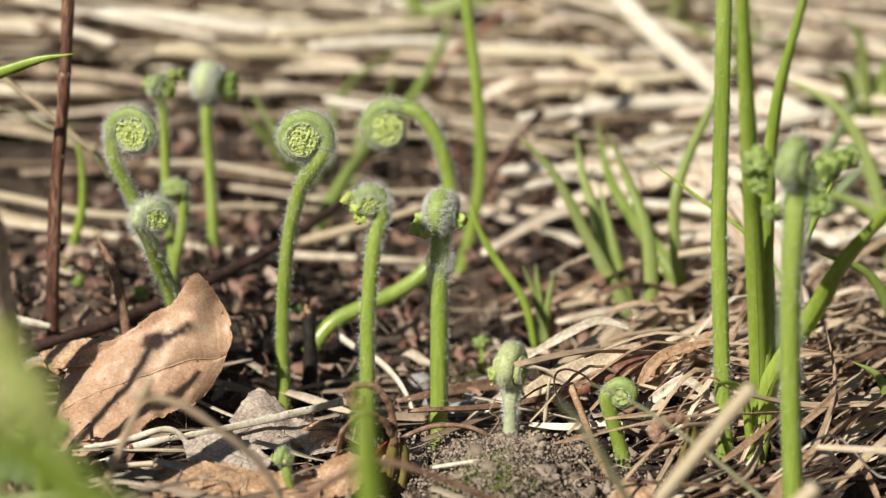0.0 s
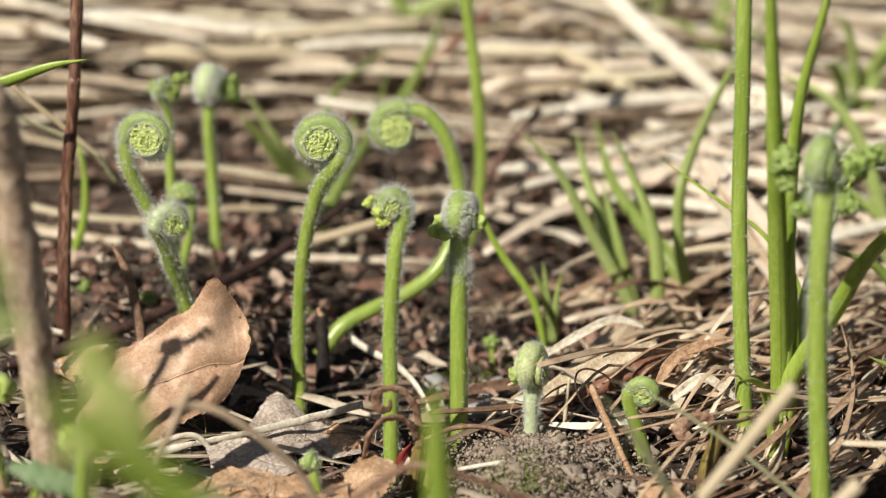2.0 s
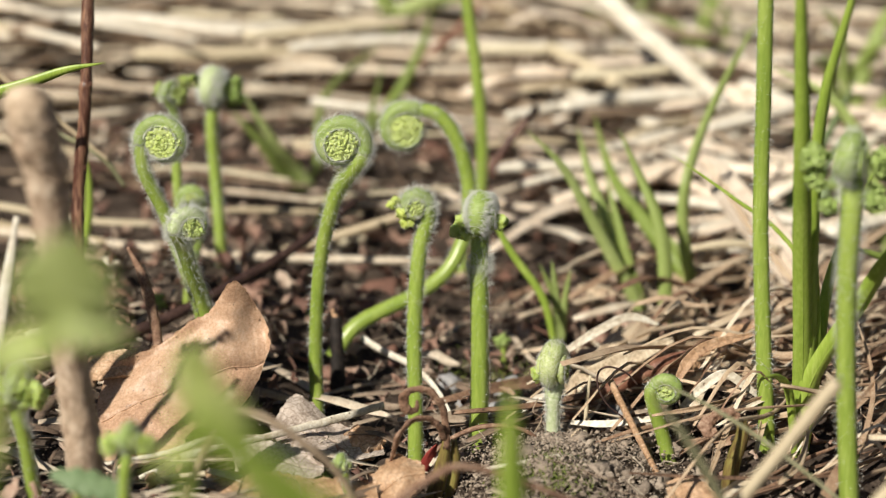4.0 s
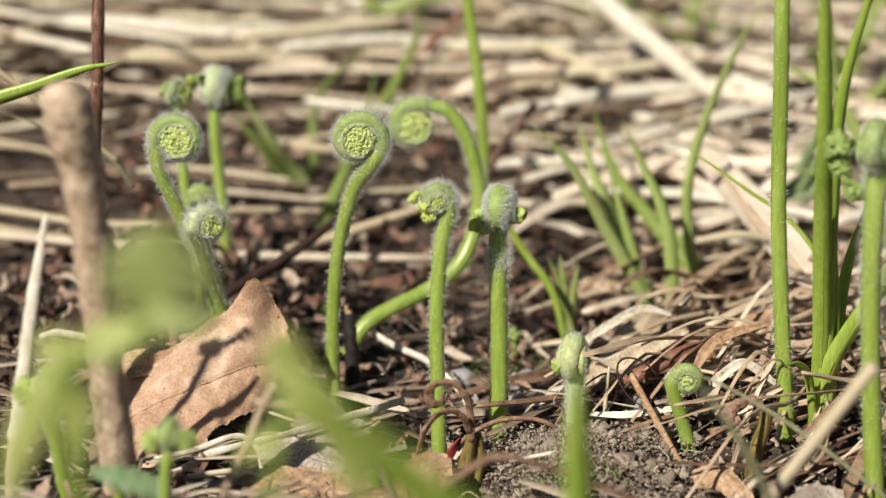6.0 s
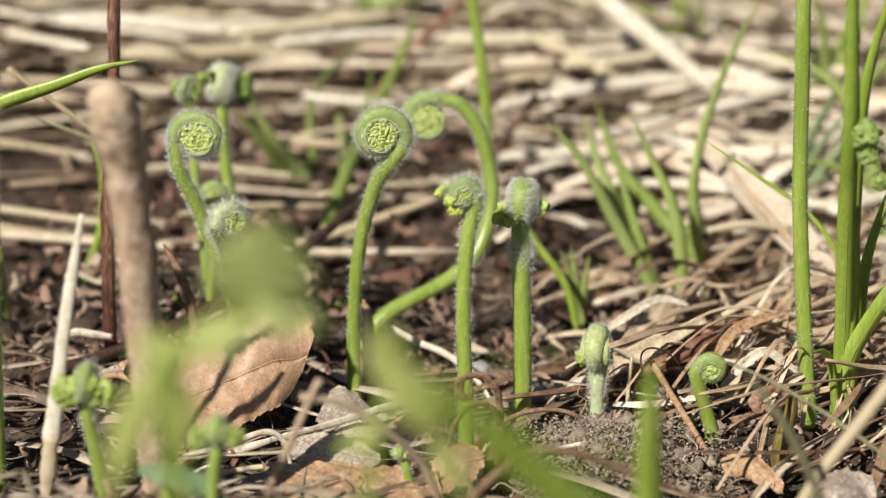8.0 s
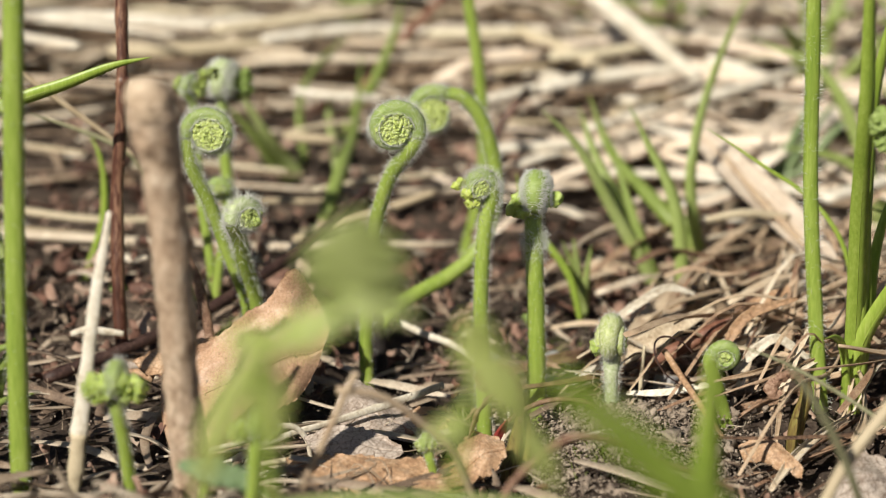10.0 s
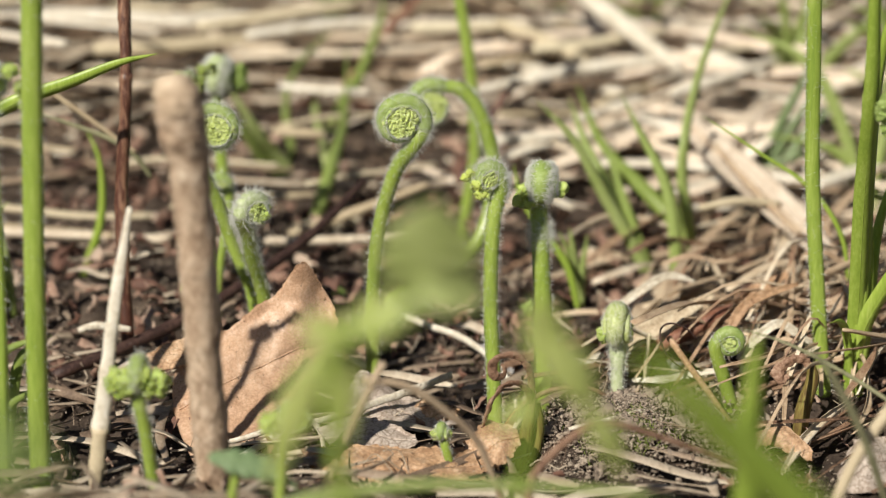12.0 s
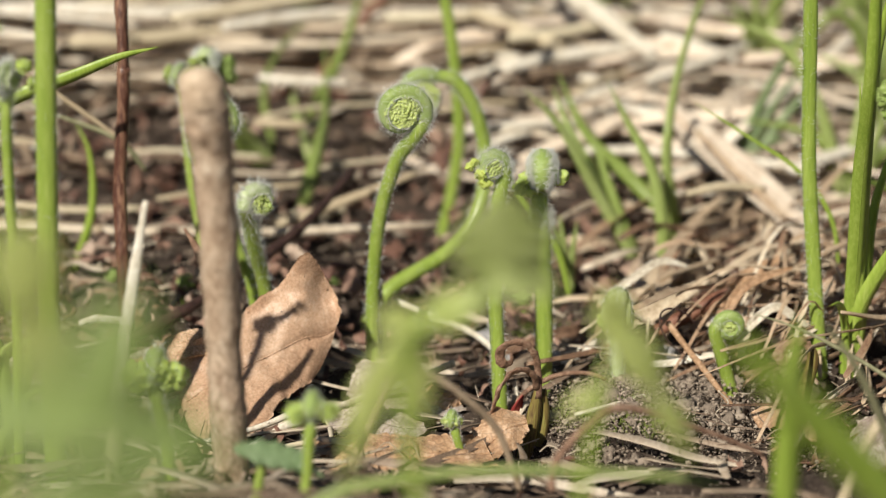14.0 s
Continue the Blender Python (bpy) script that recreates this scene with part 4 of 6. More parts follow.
rod("dry_stalk", [(0.107, -0.135, 0.018), (0.118, -0.135, 0.030), (0.130, -0.135, 0.045)], [0.0015, 0.0016, 0.0016], STRAW_ONE, "slanting dry straw stalk on bare ground", "straw", 8, 0.1, "slanting straws")
rod("rusty_twig", [(0.1270, -0.115, 0.010), (0.1300, -0.115, 0.0200), (0.1340, -0.115, 0.030)], [0.0018, 0.0017, 0.0015], RUST, "short upright red-brown twig", "twig", 8, 0.15)
upright = thing("upright_straw", (-0.0708, -0.084, 0.006), "upright split bleached straw with a brown foot", "straw")
b = Build()
b.tube(spline([(-0.0690, -0.084, 0.0220), (-0.0672, -0.084, 0.0360), (-0.0645, -0.084, 0.0550), (-0.0609, -0.084, 0.0759)], 10), [0.0022, 0.0020, 0.0018, 0.0016, 0.0013, 0.0006], 10, rough=0.2, flat=0.4, ribs=0.1)
part("straw_blade", b, BLEACHED, upright)
b = Build()
b.tube(spline([(-0.0710, -0.084, 0.0050), (-0.0700, -0.084, 0.0130), (-0.0690, -0.0843, 0.0230)], 8), [0.0008, 0.0019, 0.0019], 8, rough=0.25, flat=0.5)
part("foot", b, STRAW_ONE, upright, "light brown frayed foot")
rod("arching_stalk", [(0.0233, -0.1370, 0.0247), (0.0249, -0.1340, 0.0306), (0.0335, -0.1270, 0.0359), (0.0426, -0.1220, 0.0372), (0.0634, -0.1120, 0.0267), (0.0795, -0.1040, 0.0170)], [0.0009, 0.0009, 0.0010, 0.0008, 0.0006], WITHER, "withered brown stalk arching over the soil", "stalk", 8, 0.12, flat=0.7)
rod("arching_stalk", [(0.0275, -0.0400, -0.0054), (0.0315, -0.0370, 0.0039), (0.0383, -0.0350, 0.0094), (0.0466, -0.0340, 0.0117), (0.0558, -0.0330, 0.0097), (0.0631, -0.0330, 0.0011)], [0.0005, 0.0006, 0.0007, 0.0006, 0.0005], WITHER, "thin brown stalk looping over the soil", "stalk", 7, 0.12)
rod("bent_straw", [(0.0091, 0.0310, 0.0099), (0.0158, 0.0230, 0.0091), (0.0223, 0.0150, 0.0093), (0.0269, 0.0080, 0.0088), (0.0311, 0.0010, 0.0072), (0.0349, -0.0080, 0.0045), (0.0363, -0.0130, 0.0011), (0.0363, -0.0170, -0.0009)], [0.0010, 0.0010, 0.0010, 0.0009, 0.0008, 0.0006], BLEACHED, "bent bleached straw on dark soil", "straw", 9, 0.08, flat=0.5)
rod("thin_straw", [(0.045, -0.052, 0.0075), (0.056, -0.054, 0.0110), (0.066, -0.050, 0.0110), (0.078, -0.047, 0.0040)], 0.0006, WHITE_STRAW, "thin pale straw across the soil mound", "straw", 6, 0.1)
rod("orange_straw", [(0.0758, -0.02, 0.0196), (0.0793, -0.028, 0.0152), (0.0832, -0.038, 0.0108), (0.0871, -0.046, 0.006)], [0.0009, 0.0009, 0.0008], LEAF_CURL, "thin orange-brown straw leaning on soil", "straw", 6, 0.1)
rod("thin_straw", [(0.0700, -0.020, 0.003), (0.0700, -0.020, 0.012), (0.0705, -0.020, 0.021)], [0.0006, 0.0006, 0.0004], STRAW_ONE, "thin upright dry straw in the soil", "straw", 6, 0.1)
rod("speckled_straw", [(-0.029, -0.042, 0.0035), (-0.012, -0.036, 0.0060), (0.004, -0.029, 0.0085), (0.0185, -0.022, 0.0110)], [0.0006, 0.0009, 0.0011, 0.0011], WHITE_STRAW, "speckled grey straw lying over old leaves", "straw", 12, 0.25, flat=0.5)
rod("dry_stalk", [(-0.0480, -0.050, 0.003), (-0.0330, -0.048, 0.0060), (-0.022, -0.046, 0.0095), (-0.017, -0.045, 0.006), (-0.0155, -0.046, -0.001)], [0.0006, 0.0009, 0.0008, 0.0006], WHITE_STRAW, "pale bent straw over old leaves", "straw", 6, 0.1, flat=0.6)
rod("split_straw", [(-0.0443, -0.0520, -0.0016), (-0.0361, -0.0510, 0.0017), (-0.0281, -0.0490, 0.0057), (-0.0205, -0.0470, 0.0078)], [0.0004, 0.0009, 0.0011, 0.0007], BLEACHED, "flat cream straw beside the large leaf", "straw", 8, 0.15, flat=0.5)
rod("split_straw", [(-0.0373, -0.0600, 0.0005), (-0.0262, -0.0600, 0.0027), (-0.0135, -0.0610, 0.0033), (0.0007, -0.0630, 0.0016)], [0.0005, 0.0010, 0.0009, 0.0005], BLEACHED, "bent cream straw before old leaves", "straw", 8, 0.15, flat=0.5)
rod("dry_stalk", [(-0.034, -0.060, 0.004), (-0.018, -0.058, 0.0055), (0.002, -0.060, 0.0040), (0.016, -0.064, 0.003)], [0.0007, 0.0009, 0.0008], STRAW_ONE, "pale straw lying before old leaves", "straw", 6, 0.1, flat=0.6)


withered = thing("withered_frond", (0.0350, -0.053, -0.002), "withered brown curled fern frond with a green foot", "fern")
for pts, w in (([(0.0318, -0.0540, -0.0059), (0.0329, -0.0530, -0.0002), (0.0347, -0.0520, 0.0077), (0.0355, -0.0520, 0.0146)], 0.0040),
               ([(0.0353, -0.0510, -0.0076), (0.0366, -0.0505, -0.0014), (0.0378, -0.0500, 0.0068), (0.0372, -0.0505, 0.0142)], 0.0030)):
    b = Build()
    b.blade(spline(pts, 8), [w * 0.85, w, w * 0.9, w * 0.45], 0.0006, 0.6, ribs=3)
    part("foot", b, WITHER_FOOT, withered, "green-brown folded foot")
for pts, r in (([(0.0356, -0.0525, 0.0125), (0.0348, -0.0540, 0.0214), (0.0332, -0.0560, 0.0264), (0.0300, -0.0570, 0.0292), (0.0266, -0.0570, 0.0287), (0.0249, -0.0560, 0.0261), (0.0260, -0.0550, 0.0230), (0.0280, -0.0545, 0.0233), (0.0281, -0.0545, 0.0254)], [0.0009, 0.0008, 0.0009, 0.0010, 0.0012, 0.0014, 0.0012, 0.0006]),
               ([(0.0350, -0.0530, 0.0150), (0.0335, -0.0560, 0.0198), (0.0306, -0.0580, 0.0223), (0.0269, -0.0600, 0.0220), (0.0245, -0.0610, 0.0191), (0.0231, -0.0600, 0.0144), (0.0225, -0.0590, 0.0115)], [0.0008, 0.0009, 0.0011, 0.0010, 0.0006])):
    b = Build()
    b.tube(spline(pts, 7), r, 12, rough=0.45, flat=0.45)
    part("hook", b, WITHER, withered, "dry brown curled tip")
hooked = thing("withered_frond", (0.1044, -0.05, -0.006), "withered red-brown curled tip on a bent olive stalk", "fern")
b = Build()
b.tube(spline([(0.1044, -0.05, -0.006), (0.1046, -0.05, 0.0094), (0.1066, -0.05, 0.0185), (0.1060, -0.05, 0.0225)], 7), [0.0021, 0.0020, 0.0017, 0.0012], 9)
part("stalk", b, WITHER_FOOT, hooked)
b = Build()
b.tube(spline([(0.1062, -0.05, 0.0218), (0.1040, -0.05, 0.0240), (0.1008, -0.05, 0.0238), (0.0980, -0.05, 0.0215), (0.0986, -0.051, 0.0195), (0.1002, -0.051, 0.0203)], 7), [0.0014, 0.0014, 0.0013, 0.0018, 0.0016, 0.0006], 14, rough=0.7, flat=0.4)
part("hook", b, WITHER, hooked, "dry red-brown curled tip")


# ---- dead leaves ----
def along(line, u):
    """The place at u from 0 to 1 on a line."""
    f = u * (len(line) - 1)
    i = min(int(f), len(line) - 2)
    return line[i].lerp(line[i + 1], f - i)


def dead_leaf(top, bottom, mat, label, bulge=0.003, wave=0.0010, seed=1, rag=0.0006, nu=96, nv=56, veins=7, middle=None, curl=0.0):
    """A dry leaf: a thin sheet between edge curves, with ribs, a curled rim and a ragged margin."""
    a, z = spline(top, 10), spline(bottom, 10)
    m_ = spline(middle, 10) if middle else [p.lerp(q, 0.5) for p, q in zip(a, z)]
    off = Vector((seed * 3.1, seed * 1.7, seed))
    out = Vector((0.0, -0.75, 0.66))
    grid, b = [], Build()
    for i in range(nu + 1):
        u = i / nu
        p, q, r = (along(c, u) for c in (a, m_, z))
        row = []
        for j in range(nv + 1):
            v = j / nv
            s = p * ((1 - v) * (1 - 2 * v)) + q * (4 * v * (1 - v)) + r * (v * (2 * v - 1))
            h = bulge * math.sin(math.pi * v) * math.sin(math.pi * min(1, u * 1.1)) + wave * noise.noise(s * 90 + off) + wave * 0.4 * noise.noise(s * 260 + off)
            h += curl * math.exp(-(v / 0.07) ** 2) - curl * 0.3 * math.exp(-((v - 0.2) / 0.10) ** 2)
            h -= 0.0005 * math.exp(-((v - 0.55) / 0.025) ** 2)
            ph = (u * veins + abs(v - 0.55) * 2.6 + 0.2 * noise.noise(s * 60 + off)) % 1.0
            h -= 0.00014 * math.exp(-((ph - 0.5) / 0.04) ** 2)
            if j == nv:
                s = s + (q - r).normalized() * 0.0028 * abs(noise.noise(s * 230 + off))
            if j in (0, nv):
                s = s + Vector((noise.noise(s * 700 + off), 0, noise.noise(s * 650 - off))) * rag
            row.append(s + out * h)
        grid.append(row)
    n = nv + 1
    for side in (0, 1):
        for row in grid:
            b.v.extend(p + Vector((0, 0.75, -0.66)) * (0.00022 * side) for p in row)
    m = (nu + 1) * n
    for i in range(nu):
        for j in range(nv):
            k = i * n + j
            b.f.append((k, k + 1, k + n + 1, k + n))
            b.f.append((m + k, m + k + n, m + k + n + 1, m + k + 1))
    rim = [i * n for i in range(nu + 1)] + [nu * n + j for j in range(1, n)] + [i * n + nv for i in range(nu - 1, -1, -1)] + [j for j in range(nv - 1, 0, -1)]
    for k in range(len(rim)):
        c, d = rim[k], rim[(k + 1) % len(rim)]
        b.f.append((c, m + c, m + d, d))
    leaf = thing("dead_leaf", top[0], label, "leaf", "dead leaves")
    sheet = part("leaf_sheet", b, mat, leaf)
    if nu > 60:
        rib = int(0.55 * nv)
        b = Build()
        b.tube([grid[i][rib] + out * 0.00003 for i in range(2, nu - 1, 3)], [0.00026, 0.00022, 0.00018, 0.00010], 6)
        part("midrib", b, mat, sheet, "raised middle rib")
    return leaf


main_leaf = dead_leaf([(-0.0517, -0.0220, 0.0175), (-0.0398, -0.0180, 0.0223), (-0.0324, -0.0165, 0.0279), (-0.0270, -0.0165, 0.0317), (-0.0202, -0.0197, 0.0410), (-0.0134, -0.0145, 0.0305), (-0.0109, -0.0173, 0.0237)],
                      [(-0.0474, -0.0475, -0.0028), (-0.0383, -0.0450, 0.0009), (-0.0318, -0.0410, 0.0037), (-0.0280, -0.0350, 0.0059), (-0.0233, -0.0290, 0.0074), (-0.0184, -0.0230, 0.0080), (-0.0138, -0.0190, 0.0152)],
                      LEAF, "large upturned tan dry leaf with fine veins", 0.0, 0.0018, 3, curl=0.0014,
                      middle=[(-0.0532, -0.0320, 0.0073), (-0.0442, -0.0300, 0.0122), (-0.0361, -0.0275, 0.0157), (-0.0280, -0.0245, 0.0183), (-0.0215, -0.0210, 0.0199), (-0.0159, -0.0190, 0.0196), (-0.0123, -0.0180, 0.0199)])
b = Build()
b.tube(spline([(-0.0560, -0.017, 0.0110), (-0.0600, -0.016, 0.0125), (-0.0640, -0.013, 0.0110), (-0.0670, -0.010, 0.0080)], 6), [0.0012, 0.0010, 0.0008, 0.0010], 7, rough=0.2)
part("leaf_stalk", b, LEAF_CURL, main_leaf, "dark curled leaf stalk")
dead_leaf([(-0.0100, -0.0260, 0.0050), (-0.0048, -0.0145, 0.0096), (0.0064, -0.0200, 0.0051), (0.0186, -0.0260, 0.0039)],
          [(-0.0048, -0.0380, 0.0018), (0.0020, -0.0360, 0.0019), (0.0101, -0.0370, 0.0014), (0.0198, -0.0360, 0.0031)],
          LEAF_GREY, "weathered grey leaf folded to a peak on soil", 0.0006, 0.0016, 5, 0.0010)
dead_leaf([(-0.0176, -0.0470, 0.0070), (-0.0092, -0.0450, 0.0090), (-0.0007, -0.0490, 0.0088), (0.0062, -0.0560, 0.0082)],
          [(-0.0146, -0.0560, 0.0064), (-0.0047, -0.0600, 0.0063), (0.0018, -0.0620, 0.0062), (0.0066, -0.0600, 0.0078)],
          LEAF_GREY, "broad weathered grey leaf with dark veins", 0.0014, 0.0012, 7, 0.0008, curl=0.0008)
dead_leaf([(0.0082, -0.0280, 0.0023), (0.0121, -0.0240, 0.0061), (0.0192, -0.0270, 0.0068)],
          [(0.0114, -0.0360, -0.0004), (0.0165, -0.0340, 0.0011), (0.0199, -0.0310, 0.0047)],
          LEAF_CURL, "crumpled pinkish brown leaf piece with toothed rim", 0.0012, 0.0022, 9, 0.0016)
dead_leaf([(0.0177, -0.0620, 0.0079), (0.0236, -0.0580, 0.0120), (0.0307, -0.0600, 0.0111)],
          [(0.0210, -0.0740, 0.0054), (0.0265, -0.0700, 0.0062), (0.0311, -0.0650, 0.0085)],
          LEAF_CURL, "crinkled tan leaf with torn edges", 0.0016, 0.0030, 11, 0.0016)
dead_leaf([(-0.0220, -0.0600, 0.0070), (-0.0064, -0.0620, 0.0081), (0.0063, -0.0640, 0.0080), (0.0193, -0.0640, 0.0077)],
          [(-0.0174, -0.0800, 0.0028), (-0.0027, -0.0800, 0.0041), (0.0092, -0.0800, 0.0051), (0.0216, -0.0780, 0.0060)],
          LEAF_CURL, "flat brown leaf under pale straw", 0.0010, 0.0020, 13, 0.0010)
dead_leaf([(-0.0608, -0.0200, 0.0167), (-0.0539, -0.0180, 0.0199), (-0.0475, -0.0170, 0.0213), (-0.0406, -0.0165, 0.0226)],
          [(-0.0570, -0.0260, 0.0150), (-0.0506, -0.0250, 0.0152), (-0.0444, -0.0235, 0.0159), (-0.0385, -0.0215, 0.0184)],
          LEAF_CURL, "narrow curled brown leaf beside the large leaf", 0.0008, 0.0012, 21, 0.0008, 40, 14)
dead_leaf([(0.0900, 0.003, 0.0120), (0.0960, 0.006, 0.0190), (0.1037, 0.012, 0.0228), (0.1150, 0.015, 0.0262)],
          [(0.0905, 0.002, 0.0110), (0.0965, 0.001, 0.0130), (0.1037, 0.006, 0.0190), (0.1150, 0.013, 0.0248)],
          LEAF_CURL, "narrow curled brown leaf on dead grass", 0.0015, 0.0012, 15, 0.0008, 30, 10)
dead_leaf([(0.1060, -0.080, 0.0060), (0.1130, -0.074, 0.0130), (0.1220, -0.076, 0.0130)],
          [(0.1060, -0.088, 0.0040), (0.1130, -0.090, 0.0050), (0.1220, -0.086, 0.0060)],
          LEAF_GREY, "crumpled greyish leaf among dead blades", 0.002, 0.0030, 17, 0.0012)
dead_leaf([(0.0880, -0.060, 0.0100), (0.0950, -0.064, 0.0130), (0.1020, -0.072, 0.0090)],
          [(0.0890, -0.066, 0.0070), (0.0950, -0.070, 0.0080), (0.1010, -0.075, 0.0070)],
          LEAF_CURL, "folded brown strip of dead leaf", 0.0015, 0.0012, 19, 0.0008, 26, 10)


# ---- foreground fronds ----
def frond(stem, leaflets, label, mat=None, r=0.0011):
    """A young frond: a stalk with lobed leaflets; each: centre, way, length, width, up."""
    shoot = thing("young_fern_frond", stem[0], label, "fern", "young fern fronds")
    b = Build()
    b.tube(spline(stem, 8), [r * 1.2, r, r * 0.8, r * 0.6], 8)
    part("stalk", b, STALK, shoot)
    for c, way, length, width, *own in leaflets:
        c, way = Vector(c), Vector(way).normalized()
        line = spline([c - way * length / 2, c - way * length * 0.15 + Vector((0, 0, 0.0006)), c + way * length * 0.2 + Vector((0, 0, 0.0008)), c + way * length / 2 - Vector((0, 0, 0.001))], 10)
        prof = [0.0012]
        for k in range(1, 12):
            env = math.sin(math.pi * min(1, (k / 12) ** 0.75))
            prof.append(width * env * (1.0 if k % 2 else 0.72))
        prof.append(0.0003)
        b = Build()
        b.blade(line, prof, 0.0004, 0.35, hint=(0.1, -0.8, 0.6))
        part("leaflet", b, own[0] if own else mat or LEAFLET, shoot)
    return shoot


LEAFLET = material("fern_leaf", [(0.44, 0.50, 0.14), (0.58, 0.64, 0.22), (0.69, 0.74, 0.33)], 150, 0.45, 0.15, 0.5)
# darker copy of LEAFLET: a passing shadow on the top leaflets, put into the colour
LEAFLET_SHADED = material("fern_leaf_shaded", [(0.38, 0.45, 0.14), (0.51, 0.58, 0.22), (0.62, 0.68, 0.32)], 150, 0.45, 0.15, 0.5)
DULL_BLADE = material("dull_blade", [(0.19, 0.19, 0.10), (0.32, 0.31, 0.18), (0.46, 0.44, 0.29)], 220, 0.5, 0.15, 0.2, stretch=LONG)
FROND = material("deep_fern_leaf", [(0.21, 0.31, 0.08), (0.31, 0.41, 0.13), (0.43, 0.52, 0.20)], 150, 0.45, 0.15, 0.4)
frond([(-0.0150, -0.270, 0.046), (-0.0220, -0.272, 0.0800), (-0.0255, -0.275, 0.1050), (-0.0232, -0.276, 0.1136), (-0.0170, -0.276, 0.1160), (-0.0124, -0.276, 0.1190)],
      [((-0.0120, -0.277, 0.1268), (0.12, -0.2, 1.0), 0.0170, 0.0165, LEAFLET_SHADED), ((-0.0085, -0.277, 0.1195), (1.0, -0.1, -0.1), 0.0100, 0.0080, LEAFLET_SHADED), ((-0.0178, -0.276, 0.1155), (1.0, 0.0, 0.35), 0.0115, 0.0070),
       ((-0.0262, -0.275, 0.1130), (-1.0, 0.1, 0.3), 0.0080, 0.0060), ((-0.0305, -0.275, 0.1010), (-0.35, 0, -1.0), 0.0225, 0.0062),
       ((-0.0232, -0.275, 0.1040), (0.1, 0, -1.0), 0.0130, 0.0055)],
      "soft light green young fern frond with broad leaflets")
frond([(0.000, -0.266, 0.046), (0.002, -0.270, 0.080), (0.0050, -0.273, 0.1060)],
      [((0.0050, -0.274, 0.1130), (-0.3, 0, 1.0), 0.0110, 0.0075), ((0.0092, -0.275, 0.1060), (0.6, 0, -0.8), 0.0140, 0.0085), ((0.0148, -0.275, 0.0960), (0.5, 0, -0.9), 0.0130, 0.0048), ((0.0020, -0.272, 0.0990), (-0.8, 0, -0.4), 0.0080, 0.0036)],
      "small light green fern frond with drooping leaflets")
frond([(-0.0700, -0.396, 0.046), (-0.0705, -0.398, 0.1050), (-0.0690, -0.400, 0.1500)],
      [((-0.0660, -0.400, 0.1560), (0.3, 0, 1.0), 0.0160, 0.0090), ((-0.0620, -0.400, 0.1480), (1, 0, -0.4), 0.0140, 0.0080), ((-0.0730, -0.400, 0.1500), (-1, 0, 0.3), 0.0140, 0.0090),
       ((-0.0650, -0.400, 0.1400), (0.6, 0, -0.7), 0.0140, 0.0080), ((-0.0730, -0.400, 0.1390), (-0.6, 0, -0.8), 0.0140, 0.0080)],
      "tall green fern frond with spread leaflets", FROND)
frond([(-0.0839, -0.3300, 0.0932), (-0.0810, -0.3300, 0.1117), (-0.0782, -0.3300, 0.1331)],
      [((-0.0764, -0.3300, 0.1421), (0.15, 0, 1.0), 0.0125, 0.0100), ((-0.0750, -0.3300, 0.1316), (0.3, 0, -1.0), 0.0110, 0.0080)],
      "light green young fern frond close to the ground edge")
frond([(-0.0400, -0.132, 0.018), (-0.0385, -0.133, 0.0300), (-0.0370, -0.134, 0.0340)],
      [((-0.0345, -0.134, 0.0330), (1, 0, -0.35), 0.0200, 0.0066), ((-0.0300, -0.134, 0.0325), (0.3, 0, 1.0), 0.0060, 0.0040)],
      "grey-green herb leaf beside the stick", HERB)

# ---- near blades ----
tuft([([(0.0530, -0.205, 0.028), (0.0522, -0.212, 0.0500), (0.0508, -0.217, 0.0700), (0.0498, -0.221, 0.0855), (0.0492, -0.223, 0.0945)], 0.0052, 0.3)],
     "single upright pale green grass blade", GRASS_PALE)
tuft([([(0.0520, -0.3000, 0.0800), (0.0389, -0.3080, 0.0965), (0.0243, -0.3160, 0.1126), (0.0145, -0.3220, 0.1233), (0.0087, -0.3250, 0.1295)], 0.0060, 0.2)],
     "broad bright green grass blade leaning over bare soil", GRASS_PALE)
tuft([([(0.1025, -0.1350, 0.0199), (0.0944, -0.1420, 0.0386), (0.0871, -0.1460, 0.0522), (0.0810, -0.1480, 0.0610), (0.0763, -0.1500, 0.0664)], 0.0018, 0.3)],
     "dull grey-green grass blade bending down", DULL_BLADE)
tuft([([(0.1300, -0.0950, 0.0177), (0.1123, -0.0900, 0.0298), (0.0995, -0.0860, 0.0369), (0.0901, -0.0840, 0.0412), (0.0797, -0.0820, 0.0443)], 0.0010, 0.4)],
     "thin dull grass blade hanging over dead grass", DULL_BLADE)
tuft([([(-0.0500, -0.200, 0.034), (-0.0321, -0.200, 0.0520), (-0.0177, -0.200, 0.0560), (0.0032, -0.200, 0.0572), (0.0350, -0.200, 0.0545), (0.0459, -0.200, 0.0510)], 0.0026, 0.3)],
     "low arching dark green grass blade", GRASS)

b = Build()
b.blade(spline([(0.0300, -0.045, 0.0030), (0.0312, -0.0455, 0.0075), (0.0330, -0.045, 0.0105)], 6), [0.0012, 0.0034, 0.0026, 0.0006], 0.0003, 0.4, hint=(0.2, -1, 0.3), twist=0.6)
single("red_leaf_scrap", b, RED_LEAF, (0.0300, -0.045, 0.0030), "small red scrap of leaf behind a withered frond", "leaf")

